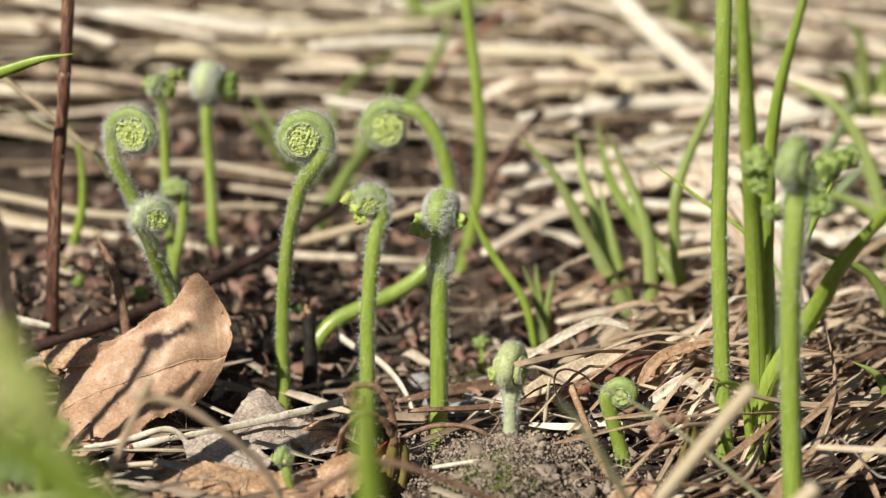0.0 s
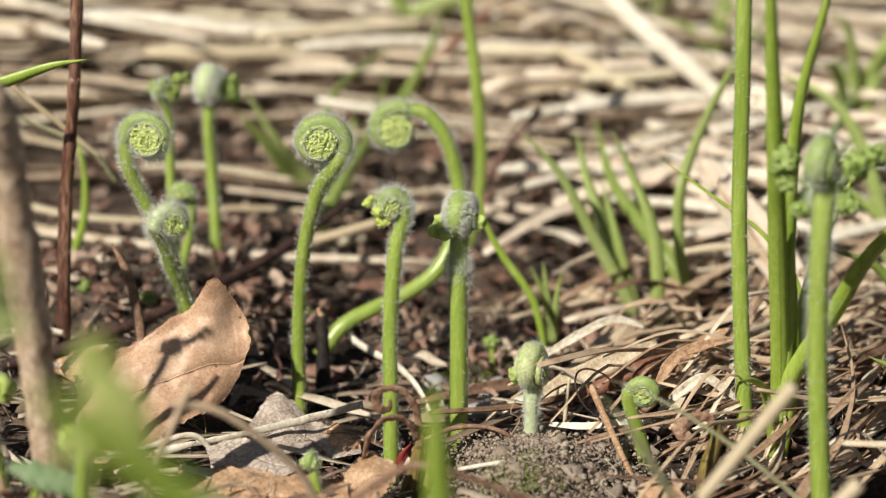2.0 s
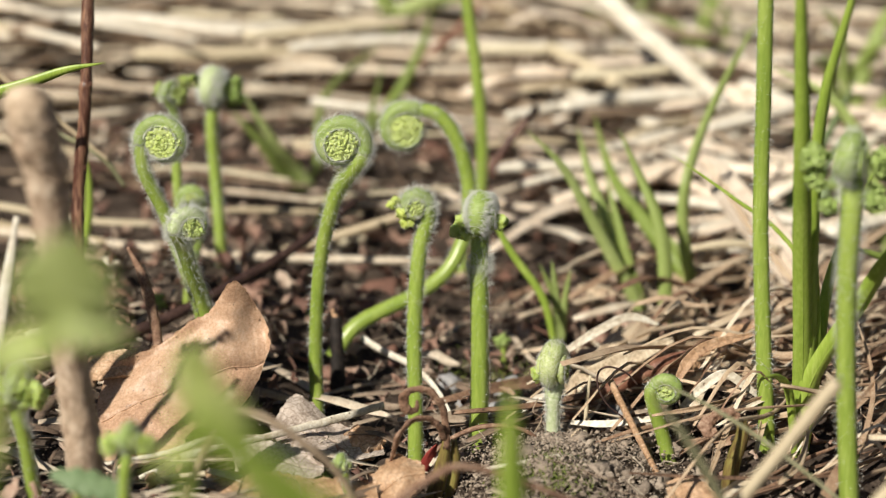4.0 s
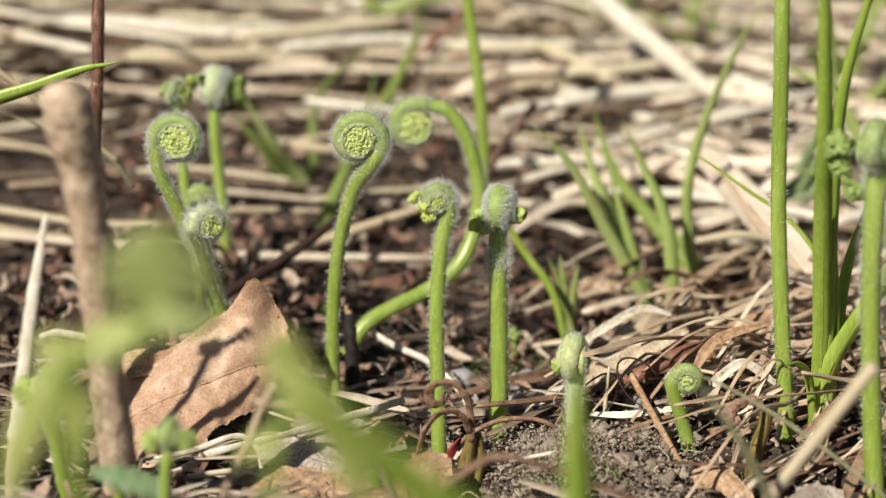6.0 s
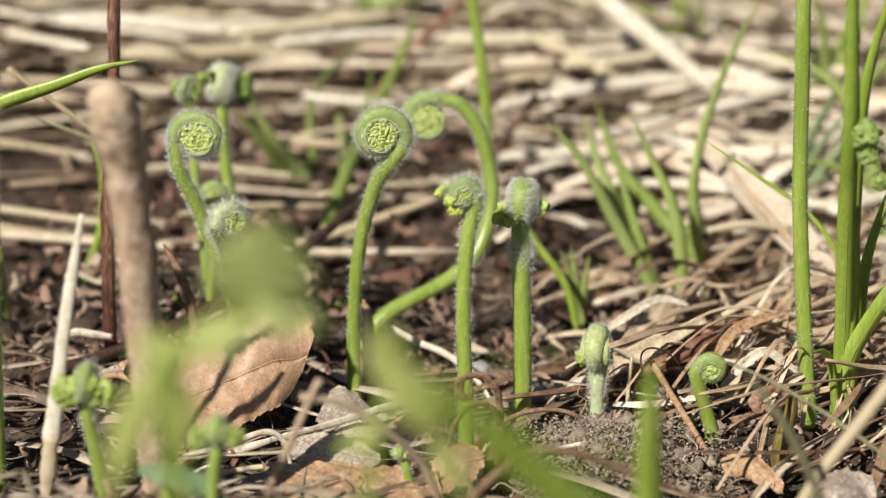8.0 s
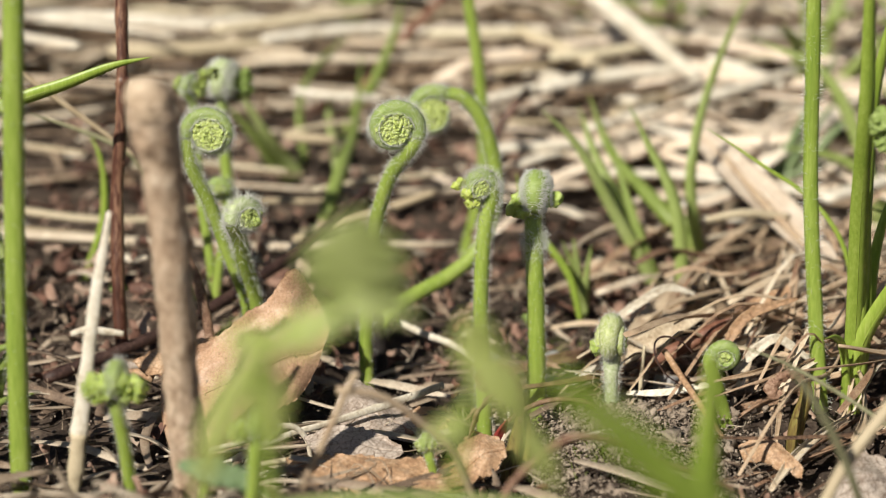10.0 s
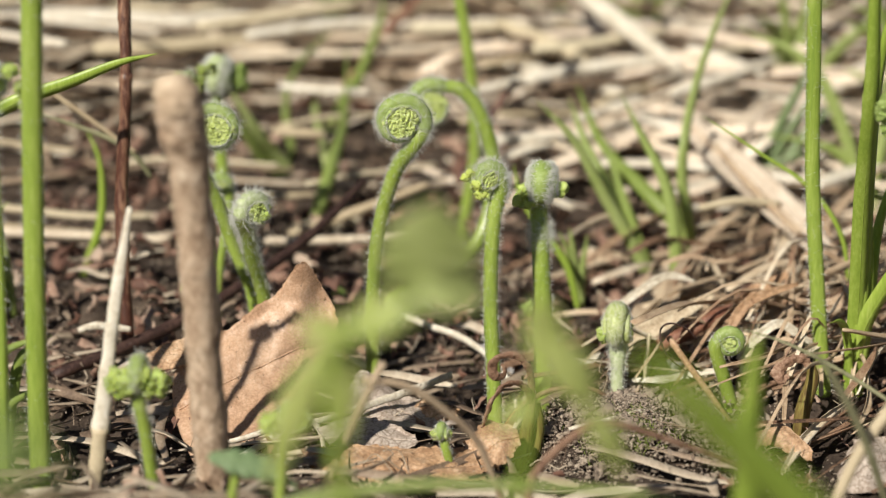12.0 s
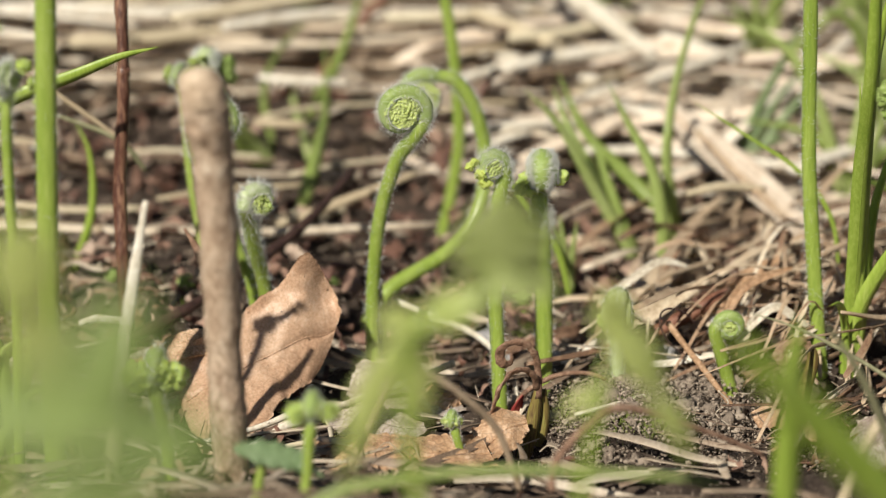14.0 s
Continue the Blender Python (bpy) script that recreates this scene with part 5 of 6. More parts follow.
rod("thin_straw", [(-0.0973, 0.0500, 0.0773), (-0.0874, 0.0500, 0.0699), (-0.0766, 0.0500, 0.0618), (-0.0639, 0.0500, 0.0519)], [0.0009, 0.0009, 0.0008, 0.0005], STRAW_ONE, "thin pale straw slanting over the mat", "straw", 7, 0.1)
tuft([([(-0.0599, 0.0520, 0.0440), (-0.0666, 0.0500, 0.0534), (-0.0798, 0.0500, 0.0596), (-0.0938, 0.0500, 0.0644)], 0.0016, 0.3)],
     "thin olive grass blade slanting over straw", DULL_BLADE)
# curled bits by the foot of the bare twig
rod("short_straw", [(-0.0789, 0.006, 0.015), (-0.0743, 0.006, 0.0163), (-0.0696, 0.006, 0.0157), (-0.065, 0.006, 0.0151)], [0.0009, 0.0012, 0.0011, 0.0008], WHITE_STRAW, "short bleached straw lying on soil", "straw", 8, 0.12, flat=0.5)
rod("split_straw", [(-0.0713, -0.01, 0.0072), (-0.0652, -0.01, 0.0108), (-0.0576, -0.01, 0.0127), (-0.0531, -0.01, 0.0118)], [0.0005, 0.0012, 0.0013, 0.0007], LEAF_GREY, "split grey straw beside a dry leaf", "straw", 8, 0.2, flat=0.4)
rod("curled_fibre", [(0.0823, -0.024, 0.0206), (0.0792, -0.024, 0.0237), (0.0749, -0.025, 0.0254), (0.0723, -0.026, 0.0243), (0.0723, -0.027, 0.0207), (0.0747, -0.028, 0.0166), (0.079, -0.028, 0.0132)], [0.00022, 0.00026, 0.00024, 0.00016], DARK_TWIG, "thin dark fibre curling above dead grass", "fibre", 6, 0.1)


# ---- straw and litter ----
def straw_line(x, y, z, ang, length, sag, tilt):
    """A slightly bent line of straw round a middle point."""
    d = Vector((math.cos(ang), math.sin(ang), tilt))
    s = Vector((-math.sin(ang), math.cos(ang), 0)) * random.uniform(-0.08, 0.08) * length
    c = Vector((x, y, z))
    return spline([c - d * length / 2, c - d * length * 0.15 + s + Vector((0, 0, sag)), c + d * length * 0.2 + s, c + d * length / 2], 4)


def pieces(name, part_name, made, mat_one, mat_rest, base, label, category):
    """A mat of many pieces: the first 300 are parts of their own, the rest is joined."""
    mat = thing(name, base, label, category, kind="stuff")
    for piece in made[:300]:
        part(part_name, piece, mat_one, mat)
    if len(made) <= 300:
        return
    rest = Build()
    for piece in made[300:]:
        first = len(rest.v)
        rest.v.extend(piece.v)
        rest.f.extend(tuple(first + k for k in f) for f in piece.f)
    ob = part(part_name + "_rest", rest, mat_rest, mat)
    tagged(ob, kind="stuff")


def bare(p):
    """Where hardly any straw lies: the dark soil behind the shoots and round the tufts."""
    edge = 0.162 + 0.012 * math.sin(p.x * 55) - 0.15 * max(0.0, p.x - 0.03)
    return (p.x < 0.125 and p.y < edge) or math.hypot((p.x + 0.014) / 0.028, (p.y - 0.170) / 0.055) < 1 or math.hypot((p.x - 0.092) / 0.030, (p.y - 0.080) / 0.045) < 1


def thatch():
    """The mat of old straw behind the shoots, the nearest first."""
    random.seed(41)
    spots = sorted(0.085 + 0.45 * random.random() ** 1.1 for i in range(1500))
    made = []
    for y in spots:
        x = random.uniform(-0.20 - 0.3 * y, 0.24 + 0.3 * y)
        fine = random.random() < 0.45
        ang = random.uniform(-1.5, 1.5) if random.random() < (0.6 if fine else 0.12) else random.gauss(0.0, 0.40 if fine else 0.24)
        length = random.uniform(0.03, 0.13) if fine else random.uniform(0.08, 0.30)
        z = gz(x, y) + random.uniform(0.000, 0.022) * min(1, 0.25 + (y - 0.085) * 4)
        w = random.uniform(0.0004, 0.0013) if fine else random.uniform(0.0015, 0.0033)
        line = straw_line(x, y, z, ang, length, random.uniform(-0.002, 0.003), random.gauss(0, 0.32) if fine else random.gauss(0, 0.07))
        if any(bare(p) for p in line) and random.random() < 0.965:
            continue
        if y < 0.215 and random.random() < 0.35:
            continue
        b = Build()
        b.tube(line, [w * random.uniform(0.6, 0.95), w, w * random.uniform(0.85, 1.05), w * random.uniform(0.3, 0.9)], 9, hint=(0, 0.2, 1), flat=random.uniform(0.25, 0.85), rough=0.07, ribs=0.07)
        made.append(b)
    pieces("straw_thatch", "straw", made, STRAW_PART, STRAW, (0, 0.2, 0), "thick mat of bleached old straw stalks", "straw")


def pale_straw():
    """Loose bleached blades heaped beside the tufts."""
    random.seed(73)
    made = []
    for i in range(90):
        y = random.uniform(0.13, 0.28)
        x = random.uniform(0.045, 0.20)
        w = random.uniform(0.0012, 0.0042)
        line = straw_line(x, y, gz(x, y) + random.uniform(0.006, 0.024), random.choice((random.gauss(0.4, 0.35), random.gauss(-0.5, 0.3))), random.uniform(0.03, 0.10), random.uniform(-0.002, 0.004), random.gauss(0.02, 0.12))
        b = Build()
        b.blade(line, [w * 0.6, w, w, w * 0.5], 0.0004, random.uniform(0.1, 0.4), hint=(0.1, -0.7, 0.8), twist=random.uniform(-0.9, 0.9), ribs=3)
        made.append(b)
    pieces("pale_straw", "straw", made, REED, REED, (0.12, 0.18, 0.02), "heap of bleached broad dead blades", "straw")


def scraps():
    """Broken bits of blade and leaf lodged between the straws, at all angles."""
    random.seed(45)
    made = []
    for i in range(300):
        y = 0.06 + 0.26 * i / 300
        x = random.uniform(-0.18, 0.24)
        if x < 0.06 and y < 0.16 and i % 9:
            continue
        c = Vector((x, y, gz(x, y) + random.uniform(0.001, 0.018)))
        d = rand_dir()
        d.z *= 0.35
        e = (Vector((random.gauss(0, 0.5), -0.6, 0.8)) - d * 0.2).normalized()
        k = random.uniform(0.005, 0.020)
        w = random.choice((0.0008, 0.0012, 0.0018, 0.0026, 0.0040))
        b = Build()
        b.blade(spline([c - d * k, c + e * k * random.uniform(-0.15, 0.3), c + d * k], 4), [w * 0.5, w, w * 0.9, w * 0.3], 0.0003, random.uniform(0.1, 0.6), hint=e, twist=random.uniform(-1.2, 1.2))
        made.append(b)
    pieces("straw_scraps", "scrap", made, STRAW_PART, STRAW, (0, 0.2, 0), "broken bits of pale straw and dead blade", "straw")


def dead_grass():
    """Curled dead blades round the tall stalks, fanned from lower left to upper right."""
    random.seed(43)
    made = []
    for i in range(640):
        y = random.uniform(-0.075, 0.11)
        x = random.uniform(0.066 + max(0, -y) * 0.35, 0.21)
        if x < 0.098 and y < -0.012 and random.random() < 0.75:
            continue
        if y < -0.030 and (x < 0.105 or random.random() < 0.65):
            continue
        ang = random.gauss(0.75, 0.50)
        length = random.uniform(0.025, 0.095)
        z = gz(x, y) + random.uniform(0.000, 0.018) * min(1.0, (x - 0.05) * 25)
        w = random.uniform(0.0006, 0.0018) if random.random() < 0.78 else random.uniform(0.0020, 0.0042)
        line = straw_line(x, y, z, ang, length, random.uniform(-0.004, 0.012 if w < 0.0017 else 0.004), random.gauss(0.10, 0.13))
        if any(math.hypot((p.x - 0.092) / 0.026, (p.y - 0.060) / 0.050) < 1 and p.z > 0.009 for p in line) and random.random() < 0.85:
            continue
        b = Build()
        b.blade(line, [w * 0.5, w, w * 0.8, 0.0002], 0.00022, random.uniform(0.3, 1.0), hint=(0, -0.3, 1), twist=random.uniform(-3.0, 3.0), ribs=3 if w > 0.0014 else 1)
        made.append(b)
    pieces("dead_grass", "blade", made, DEAD_PART, DEAD, (0.12, 0, 0), "tangle of curled tan dead grass blades", "grass")


def litter():
    """Bits of straw and blade strewn over the bare soil."""
    random.seed(47)
    b = Build()
    for i in range(640):
        y = random.uniform(-0.20, 0.12)
        x = random.uniform(-0.15, 0.09)
        if 0.035 < x < 0.095 and -0.075 < y < -0.02 and random.random() < 0.85:
            continue
        if x > 0.03 and y < -0.06 and random.random() < 0.65:
            continue
        if abs(x) < 0.03 and -0.03 < y < 0.05 and random.random() < 0.6:
            continue
        if y > 0.02 and random.random() < 0.5:
            continue
        ang = random.gauss(0.2, 0.7) if y < 0.02 else random.uniform(-1.6, 1.6)
        length = random.uniform(0.008, 0.045 if y < 0.02 else 0.025)
        w = random.uniform(0.0004, 0.0014)
        z = gz(x, y) + random.uniform(0.0, 0.006)
        b.blade(straw_line(x, y, z, ang, length, random.uniform(0, 0.0015), random.gauss(0.0, 0.10)), [w * 1.2, w * 2, w * 1.8, w * 0.6], 0.0002, random.uniform(0.1, 0.6), hint=(0, -0.3, 1), twist=random.uniform(-1.5, 1.5))
    single("straw_litter", b, LITTER, (0, 0, 0), "scattered short bits of dry straw on soil", "straw", kind="stuff")
    b = Build()
    for i in range(430):
        y, x = random.uniform(-0.20, 0.13), random.uniform(-0.16, 0.18)
        if 0.035 < x < 0.095 and -0.075 < y < -0.015:
            continue
        c = Vector((x, y, gz(x, y) + random.uniform(0.0005, 0.005)))
        d, e = rand_dir(), rand_dir()
        e = (e - d * e.dot(d)).normalized()
        s = random.uniform(0.0012, 0.0042)
        line = spline([c - d * s, c + e * s * 0.3, c + d * s], 4)
        b.blade(line, [s * random.uniform(0.1, 1.1) for k in range(6)], 0.0002, random.uniform(0.1, 0.8), hint=e.cross(d), twist=random.uniform(-2, 2))
    for i in range(760):
        y, x = random.uniform(0.0, 0.22), random.uniform(-0.10, 0.12)
        c = Vector((x, y, gz(x, y) + random.uniform(0.0005, 0.007)))
        d, e = rand_dir(), rand_dir()
        d.z *= 0.5
        e = (e - d * e.dot(d)).normalized()
        k = random.uniform(0.0015, 0.0060)
        b.blade(spline([c - d * k, c + e * k * 0.35, c + d * k], 4), [k * random.uniform(0.2, 1.0) for m in range(6)], 0.0002, random.uniform(0.1, 0.8), hint=e.cross(d), twist=random.uniform(-1.5, 1.5))
    single("leaf_litter", b, LEAFBIT, (0, 0, 0), "scattered brown scraps of dead leaf", "leaf", kind="stuff")


def crumbs():
    random.seed(53)
    b = Build()
    for i in range(12500):
        if i < 7400:
            x, y = random.gauss(0.061, 0.017), random.gauss(-0.050, 0.017)
        else:
            x, y = random.uniform(-0.10, 0.14), random.uniform(-0.18, 0.12)
        r = 0.00016 + 0.00048 * random.random() ** 4
        b.lump((x, y, gz(x, y) + r * 0.2 + random.uniform(-0.001, 0.0018)), r, (1, random.uniform(0.6, 1), random.uniform(0.6, 1)), rough=0.9)
    for i in range(130):
        x, y = random.gauss(0.062, 0.018), random.gauss(-0.042, 0.016)
        b.lump((x, y, gz(x, y) + random.uniform(-0.001, 0.0006)), random.uniform(0.0010, 0.0026), (1, random.uniform(0.6, 1), random.uniform(0.4, 0.8)), 1.0, rand_dir().to_track_quat("Z", "Y").to_matrix(), 2)
    single("soil_crumbs", b, CRUMB, (0.06, -0.04, 0), "loose crumbs of dark grey-brown soil", "soil", kind="stuff")
    random.seed(54)
    for (x, y, r) in ((0.0505, -0.004, 0.0048), (0.040, 0.004, 0.0036), (0.050, 0.016, 0.0042), (0.034, 0.022, 0.0035), (0.079, -0.006, 0.003)):
        b = Build()
        z = gz(x, y)
        b.lump((x, y, z + r * 0.35), r, (1.1, 0.9, 0.8), 0.4, level=3)
        single("pebble", b, STONE, (x, y, z), "rounded dull grey pebble half in the soil", "stone", "pebbles")
    b = Build()
    for i in range(900):
        x, y = random.gauss(0.060, 0.006), random.gauss(-0.060, 0.006)
        if i > 600:
            x, y = random.gauss(0.045, 0.01), random.gauss(0.03, 0.01)
        p = Vector((x, y, gz(x, y)))
        b.needle(p, (rand_dir() + Vector((0, 0, 1.2))).normalized(), random.uniform(0.001, 0.003), 0.00012)
    f = Build()
    for i in range(260):
        x, y = random.uniform(-0.10, 0.16), random.uniform(-0.085, 0.10)
        c = Vector((x, y, gz(x, y) + random.uniform(0.001, 0.006)))
        d, e = rand_dir(), rand_dir()
        d.z *= 0.4
        k = random.uniform(0.004, 0.014)
        f.tube(spline([c - d * k, c - d * k * 0.3 + e * k * 0.3, c + d * k * 0.4 - e * k * 0.15, c + d * k], 4), random.uniform(0.00008, 0.0002), 4)
    single("root_fibres", f, LITTER, (0, 0, 0), "fine dry root fibres over the soil", "fibre", kind="stuff")
    single("moss", b, MOSS, (0.06, -0.06, 0), "thin film of yellow-green moss on soil", "moss", kind="stuff")


def single_straws():
    """The straws that stand out from the mat."""
    random.seed(59)
    for x, y, z, ang, length, w in STRAWS:
        b = Build()
        g = gz(x, y)
        b.tube(straw_line(x, y, max(z, g + w + 0.014 * (z == 0.0)), ang, length, 0.001, 0.0), [w * 0.85, w, w, w * 0.8], 12, hint=(0, 0, 1), flat=0.5, rough=0.12, ribs=0.12)
        single("straw", b, STRAW_ONE if z else BLEACHED, (x, y, z), "long bleached straw lying on the mat", "straw", "long straws")


LEAFBIT = material("leaf_scrap", [(0.07, 0.036, 0.028), (0.20, 0.10, 0.07), (0.36, 0.23, 0.17), (0.52, 0.42, 0.33)], 250, 0.7, 0.4, 0.05, by="island")
STRAWS = [(-0.086, 0.276, 0.048, -0.16, 0.100, 0.0028), (-0.085, 0.253, 0.044, 0.45, 0.107, 0.0023), (0.049, 0.271, 0.047, 0.23, 0.050, 0.0027),
          (0.093, 0.256, 0.044, -0.26, 0.045, 0.0023), (0.089, 0.221, 0.039, 0.26, 0.080, 0.0022), (0.101, 0.187, 0.034, 0.86, 0.046, 0.0023),
          (0.063, 0.169, 0.031, 0.23, 0.050, 0.0019), (-0.094, 0.124, 0.014, -0.25, 0.070, 0.0022), (-0.027, 0.120, 0.017, 0.20, 0.060, 0.0018),
          (0.008, 0.136, 0.021, 0.48, 0.050, 0.0016), (-0.111, 0.152, 0.027, -0.28, 0.050, 0.0017), (0.041, 0.288, 0.051, -0.91, 0.058, 0.0021)]
STRAWS += [(0.087, 0.220, 0.039, -0.71, 0.034, 0.0020), (0.148, 0.277, 0.050, -0.67, 0.070, 0.0021), (0.152, 0.229, 0.041, 0.58, 0.059, 0.0020),
           (0.005, 0.169, 0.031, 0.34, 0.054, 0.0015),
           (-0.141, 0.246, 0.044, -0.55, 0.054, 0.0023), (-0.001, 0.248, 0.044, -0.10, 0.050, 0.0022), (-0.047, 0.146, 0.022, -0.11, 0.050, 0.0016)]
STRAWS += [(0.060 + 0.008 * i, 0.130 + 0.026 * (i * 5 % 7), 0.0, 0.9 * math.sin(i * 2.3), 0.045 + 0.01 * (i % 4), 0.0024 + 0.0005 * (i % 3)) for i in range(20) if i % 4]
STRAWS += [(-0.15 + 0.022 * i, 0.25 + 0.013 * (i * 3 % 7), 0.0, 0.35 * math.sin(i * 1.9), 0.09 + 0.012 * (i % 4), 0.0028 + 0.0005 * (i % 3)) for i in range(9) if i != 7]
BLADES = [(0.087, 0.041, 0.012, 1.08, 0.084, 0.0058), (0.100, 0.048, 0.015, 1.17, 0.120, 0.0044), (0.090, 0.044, 0.014, 1.02, 0.047, 0.0034),
          (0.095, 0.036, 0.022, -0.05, 0.022, 0.0024), (0.106, 0.099, 0.012, 1.07, 0.045, 0.0054), (0.120, 0.036, 0.016, 1.09, 0.026, 0.0028),
          (0.118, 0.015, 0.014, 0.66, 0.030, 0.0024), (0.120, 0.033, 0.021, 0.61, 0.050, 0.0026), (0.134, 0.081, 0.018, 1.12, 0.052, 0.0040)]
BRIGHT = [(0.028, 0.231, 0.048, 0.063, 0.234, 0.048, 0.0025), (0.060, 0.231, 0.050, 0.086, 0.198, 0.044, 0.0030),
        (0.064, 0.188, 0.039, 0.119, 0.206, 0.042, 0.0027), (0.046, 0.185, 0.036, 0.069, 0.199, 0.038, 0.0021),
        (0.077, 0.161, 0.032, 0.102, 0.178, 0.035, 0.0021), (0.112, 0.176, 0.037, 0.156, 0.206, 0.042, 0.0021),
        (0.095, 0.160, 0.030, 0.124, 0.155, 0.029, 0.0032), (0.043, 0.143, 0.029, 0.074, 0.149, 0.030, 0.0018),
        (0.094, 0.112, 0.016, 0.135, 0.112, 0.016, 0.0012), (0.102, 0.116, 0.019, 0.131, 0.135, 0.022, 0.0014),
        (0.068, 0.201, 0.047, 0.118, 0.217, 0.050, 0.0020), (0.127, 0.220, 0.042, 0.149, 0.197, 0.038, 0.0030)]
BRIGHT_TOO = [(-0.120, 0.242, 0.050, -0.049, 0.237, 0.049, 0.0029), (-0.048, 0.234, 0.048, 0.010, 0.256, 0.052, 0.0027),
              (-0.084, 0.217, 0.044, -0.029, 0.229, 0.045, 0.0030), (-0.031, 0.224, 0.047, 0.018, 0.241, 0.049, 0.0024),
              (-0.116, 0.122, 0.010, -0.073, 0.094, 0.014, 0.0021), (-0.020, 0.100, 0.012, 0.0235, 0.104, 0.0265, 0.0017),
              (-0.020, 0.190, 0.037, 0.010, 0.184, 0.036, 0.0017), (-0.023, 0.161, 0.029, -0.006, 0.159, 0.028, 0.0019), (-0.0205, 0.126, 0.0050, 0.0035, 0.126, 0.0090, 0.0021)]


def bright_straws():
    """Broad bleached straws on top of the mat, from end to end."""
    random.seed(71)
    for k, (ax, ay, az, bx, by, bz, w) in enumerate(BRIGHT + BRIGHT_TOO):
        p, q = Vector((ax, ay, az)), Vector((bx, by, bz))
        sag = Vector((0, random.uniform(-0.06, 0.06), random.uniform(-0.012, 0.012))) * (q - p).length
        b = Build()
        b.tube(spline([p, p.lerp(q, 0.35) + sag, p.lerp(q, 0.7) + sag * 0.6, q], 6), [w * 0.8, w, w * 1.02, w * 0.9, w * 0.6], 12, hint=(0, 0.1, 1), flat=0.9, rough=0.05, ribs=0.06)
        single("straw", b, STRAW_ONE if k in (0, 1, 10) or (k > 11 and k % 3) else BLEACHED, p, "broad bleached straw lying on the mat", "straw", "long straws")


def surroundings():
    """Old straw over the ground all round."""
    random.seed(67)
    b = Build()
    for i in range(3600):
        x, y = random.gauss(0, 0.9), random.gauss(0, 0.9)
        if -0.26 < x < 0.32 and -0.62 < y < 0.5:
            continue
        w = random.uniform(0.001, 0.0035)
        b.tube(straw_line(x, y, gz(x, y) + random.uniform(0.001, 0.012), random.gauss(0, 0.7), random.uniform(0.06, 0.2), 0.002, random.gauss(0, 0.04)), [w * 0.8, w, w, w * 0.7], 5, hint=(0, 0, 1), flat=0.4)
    single("straw_cover", b, STRAW, (0, 0, 0), "old straw scattered over the ground around", "straw", kind="stuff")


def single_blades():
    """Broad dead blades that stand out from the tangle."""
    random.seed(61)
    for x, y, z, ang, length, w in BLADES:
        b = Build()
        b.blade(straw_line(x, y, z, ang, length, 0.002, 0.06), [w * 0.6, w, w, w * 0.8, w * 0.3], 0.0003, 0.25, hint=(0.1, -0.3, 1), twist=random.uniform(-0.6, 0.6), ribs=5)
        single("dry_grass_blade", b, DEAD_PART, (x, y, z), "broad tan dead grass blade with parallel veins", "grass", "broad dead blades")


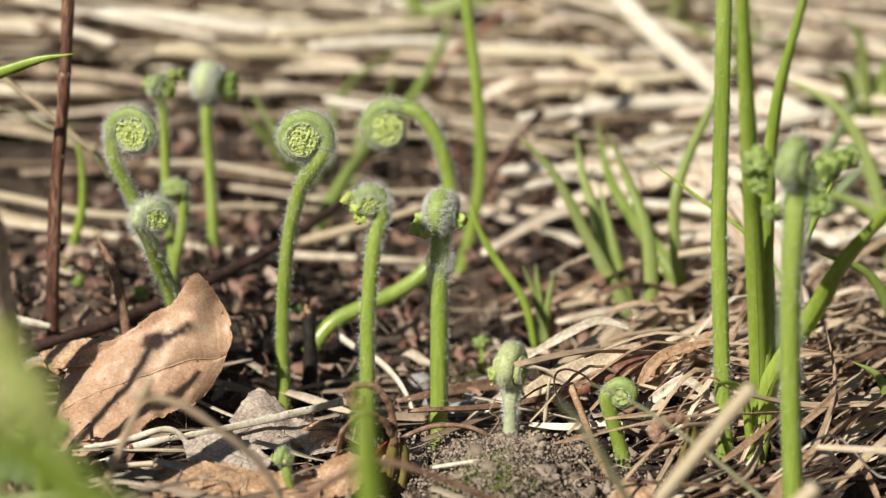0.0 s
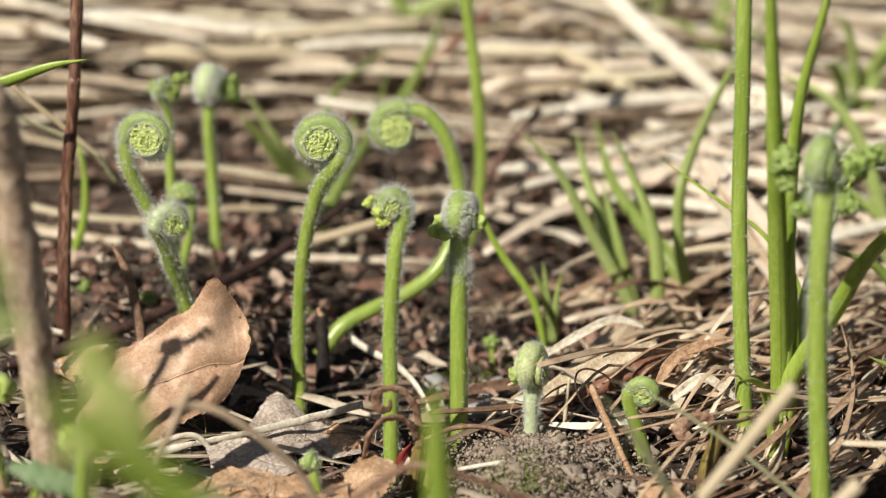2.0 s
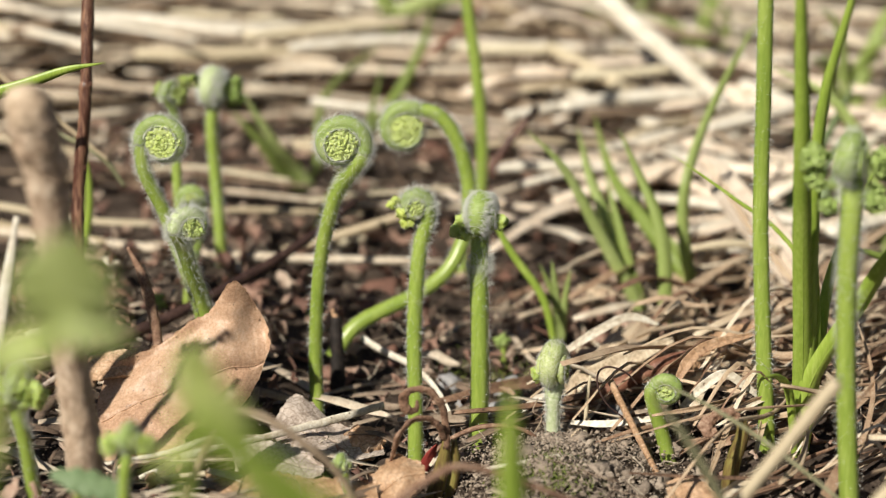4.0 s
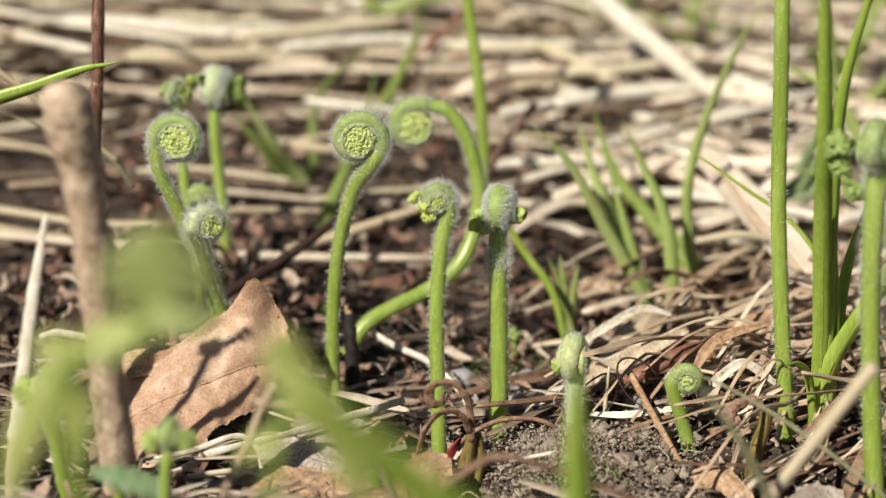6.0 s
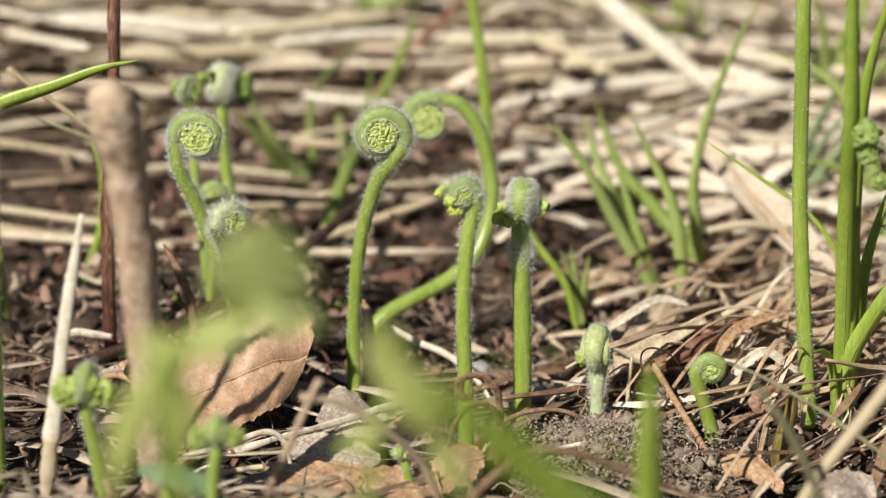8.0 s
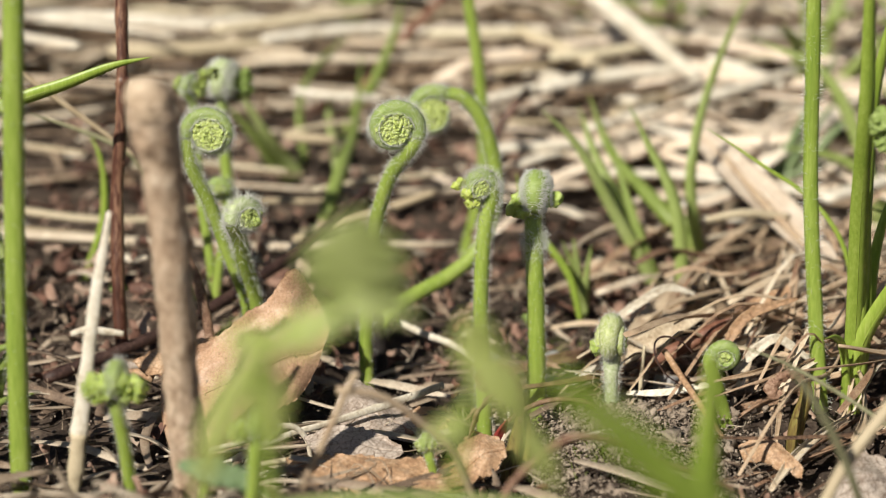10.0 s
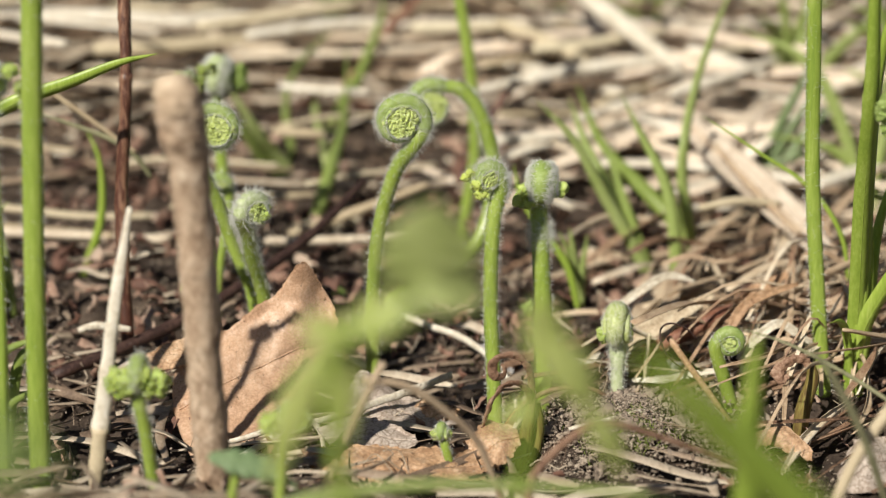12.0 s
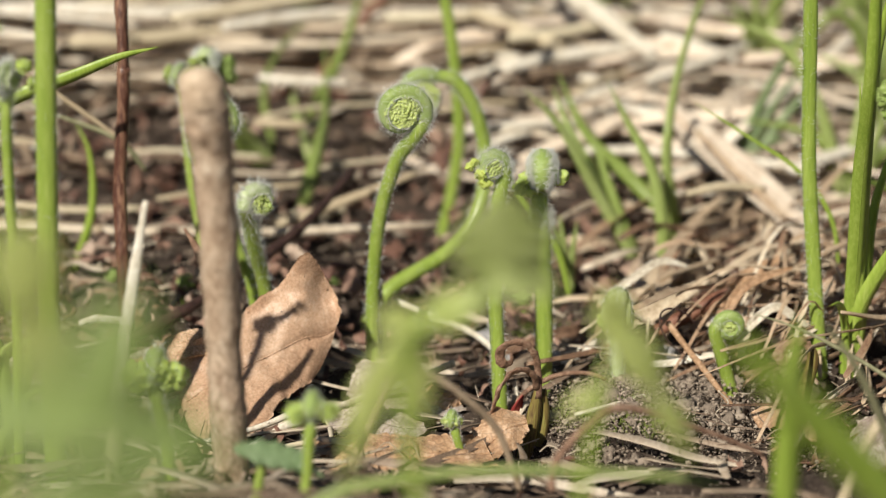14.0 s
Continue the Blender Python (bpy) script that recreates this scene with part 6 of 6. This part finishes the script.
def placed_blades():
    """Dead blades that lie clear of the tangle."""
    rows = ((([(0.0637, -0.006, 0.0108), (0.0714, -0.003, 0.0143), (0.0806, 0.0, 0.0185), (0.0928, 0.005, 0.023)]), 0.0052, DEAD_PALE, "broad tan dead grass blade with parallel veins"), (([(0.0627, 0.006, 0.0164), (0.0734, 0.01, 0.0227), (0.0813, 0.014, 0.0255), (0.0897, 0.016, 0.0231)]), 0.0024, WHITE_STRAW, "narrow cream dead blade bent over grass"),
            (([(0.0475, -0.008, 0.005), (0.0542, -0.007, 0.0069), (0.0612, -0.005, 0.0101)]), 0.0030, BLEACHED, "short flat bleached straw on soil"), (([(0.0929, -0.014, 0.0185), (0.096, -0.012, 0.0237), (0.1012, -0.01, 0.0272), (0.1125, -0.008, 0.03)]), 0.0030, LEAF_CURL, "crinkled brown strip of dead blade"),
            (([(0.0935, -0.024, 0.0147), (0.0988, -0.022, 0.0201), (0.1039, -0.022, 0.0238), (0.1088, -0.022, 0.0215), (0.1145, -0.022, 0.0171)]), 0.0026, WHITE_STRAW, "pale dead blade curved into an arch"), (([(0.066, -0.022, 0.0088), (0.0754, -0.023, 0.0093), (0.0846, -0.024, 0.0114), (0.0914, -0.024, 0.0119)]), 0.0018, BLEACHED, "thin white straw lying across dead grass"))
    for pts, w, mat, label in rows:
        b = Build()
        b.blade(spline(pts, 9), [w * 0.55, w, w * 0.95, w * 0.85, w * 0.3], 0.0003, 0.22, hint=(0.1, -0.75, 0.65), twist=0.35, ribs=5)
        single("dry_grass_blade", b, mat, pts[0], label, "grass", "broad dead blades")


REED = material("reed_blade", [(0.56, 0.44, 0.33), (0.80, 0.67, 0.53), (0.92, 0.83, 0.71)], 160, 0.5, 0.3, 0.1, fine=900)
DEAD_PALE = material("streaked_blade", [(0.36, 0.26, 0.17), (0.62, 0.50, 0.35), (0.80, 0.71, 0.55)], 350, 0.5, 0.3, 0.12, fine=1400)
thatch()
pale_straw()
scraps()
dead_grass()
single_blades()
placed_blades()
surroundings()
litter()
crumbs()
single_straws()
bright_straws()
rod("broad_straw", [(0.0700, 0.218, 0.080), (0.0820, 0.212, 0.068), (0.1010, 0.206, 0.054), (0.1200, 0.200, 0.040)], [0.0036, 0.0036, 0.0034, 0.0024], BLEACHED, "broad bleached straw slanting down to the mat", "straw", 8, 0.06, flat=0.35)
reed = Build()
reed.blade(spline([(0.1067, 0.125, 0.0415), (0.1150, 0.105, 0.0350), (0.1260, 0.080, 0.0270), (0.1362, 0.050, 0.0185)], 10), [0.007, 0.012, 0.015, 0.014, 0.008], 0.0005, 0.12, hint=(0.2, -0.6, 1), ribs=7)
leaf = thing("reed_blade", (0.12, 0.09, 0.02), "broad pale dry reed blade lying on dead grass", "reed")
part("blade", reed, REED, leaf)
rib = Build()
rib.tube(spline([(0.1068, 0.1245, 0.0424), (0.1150, 0.1045, 0.0359), (0.1260, 0.0795, 0.0279), (0.1360, 0.0505, 0.0193)], 8), [0.0006, 0.0008, 0.0008, 0.0005], 8)
part("midrib", rib, REED, leaf)
rod("crossing_straw", [(0.1012, 0.0680, 0.0286), (0.1128, 0.0700, 0.0300), (0.1270, 0.0740, 0.0277)], [0.0011, 0.0014, 0.0010], STRAW_ONE, "tan straw lying across a reed blade", "straw", 9, 0.1, flat=0.5)
rod("crossing_straw", [(0.1111, 0.0980, 0.0402), (0.1198, 0.0800, 0.0309), (0.1298, 0.0600, 0.0228)], [0.0008, 0.0012, 0.0008], DEAD, "thin brown straw lying across a reed blade", "straw", 9, 0.1, flat=0.5)
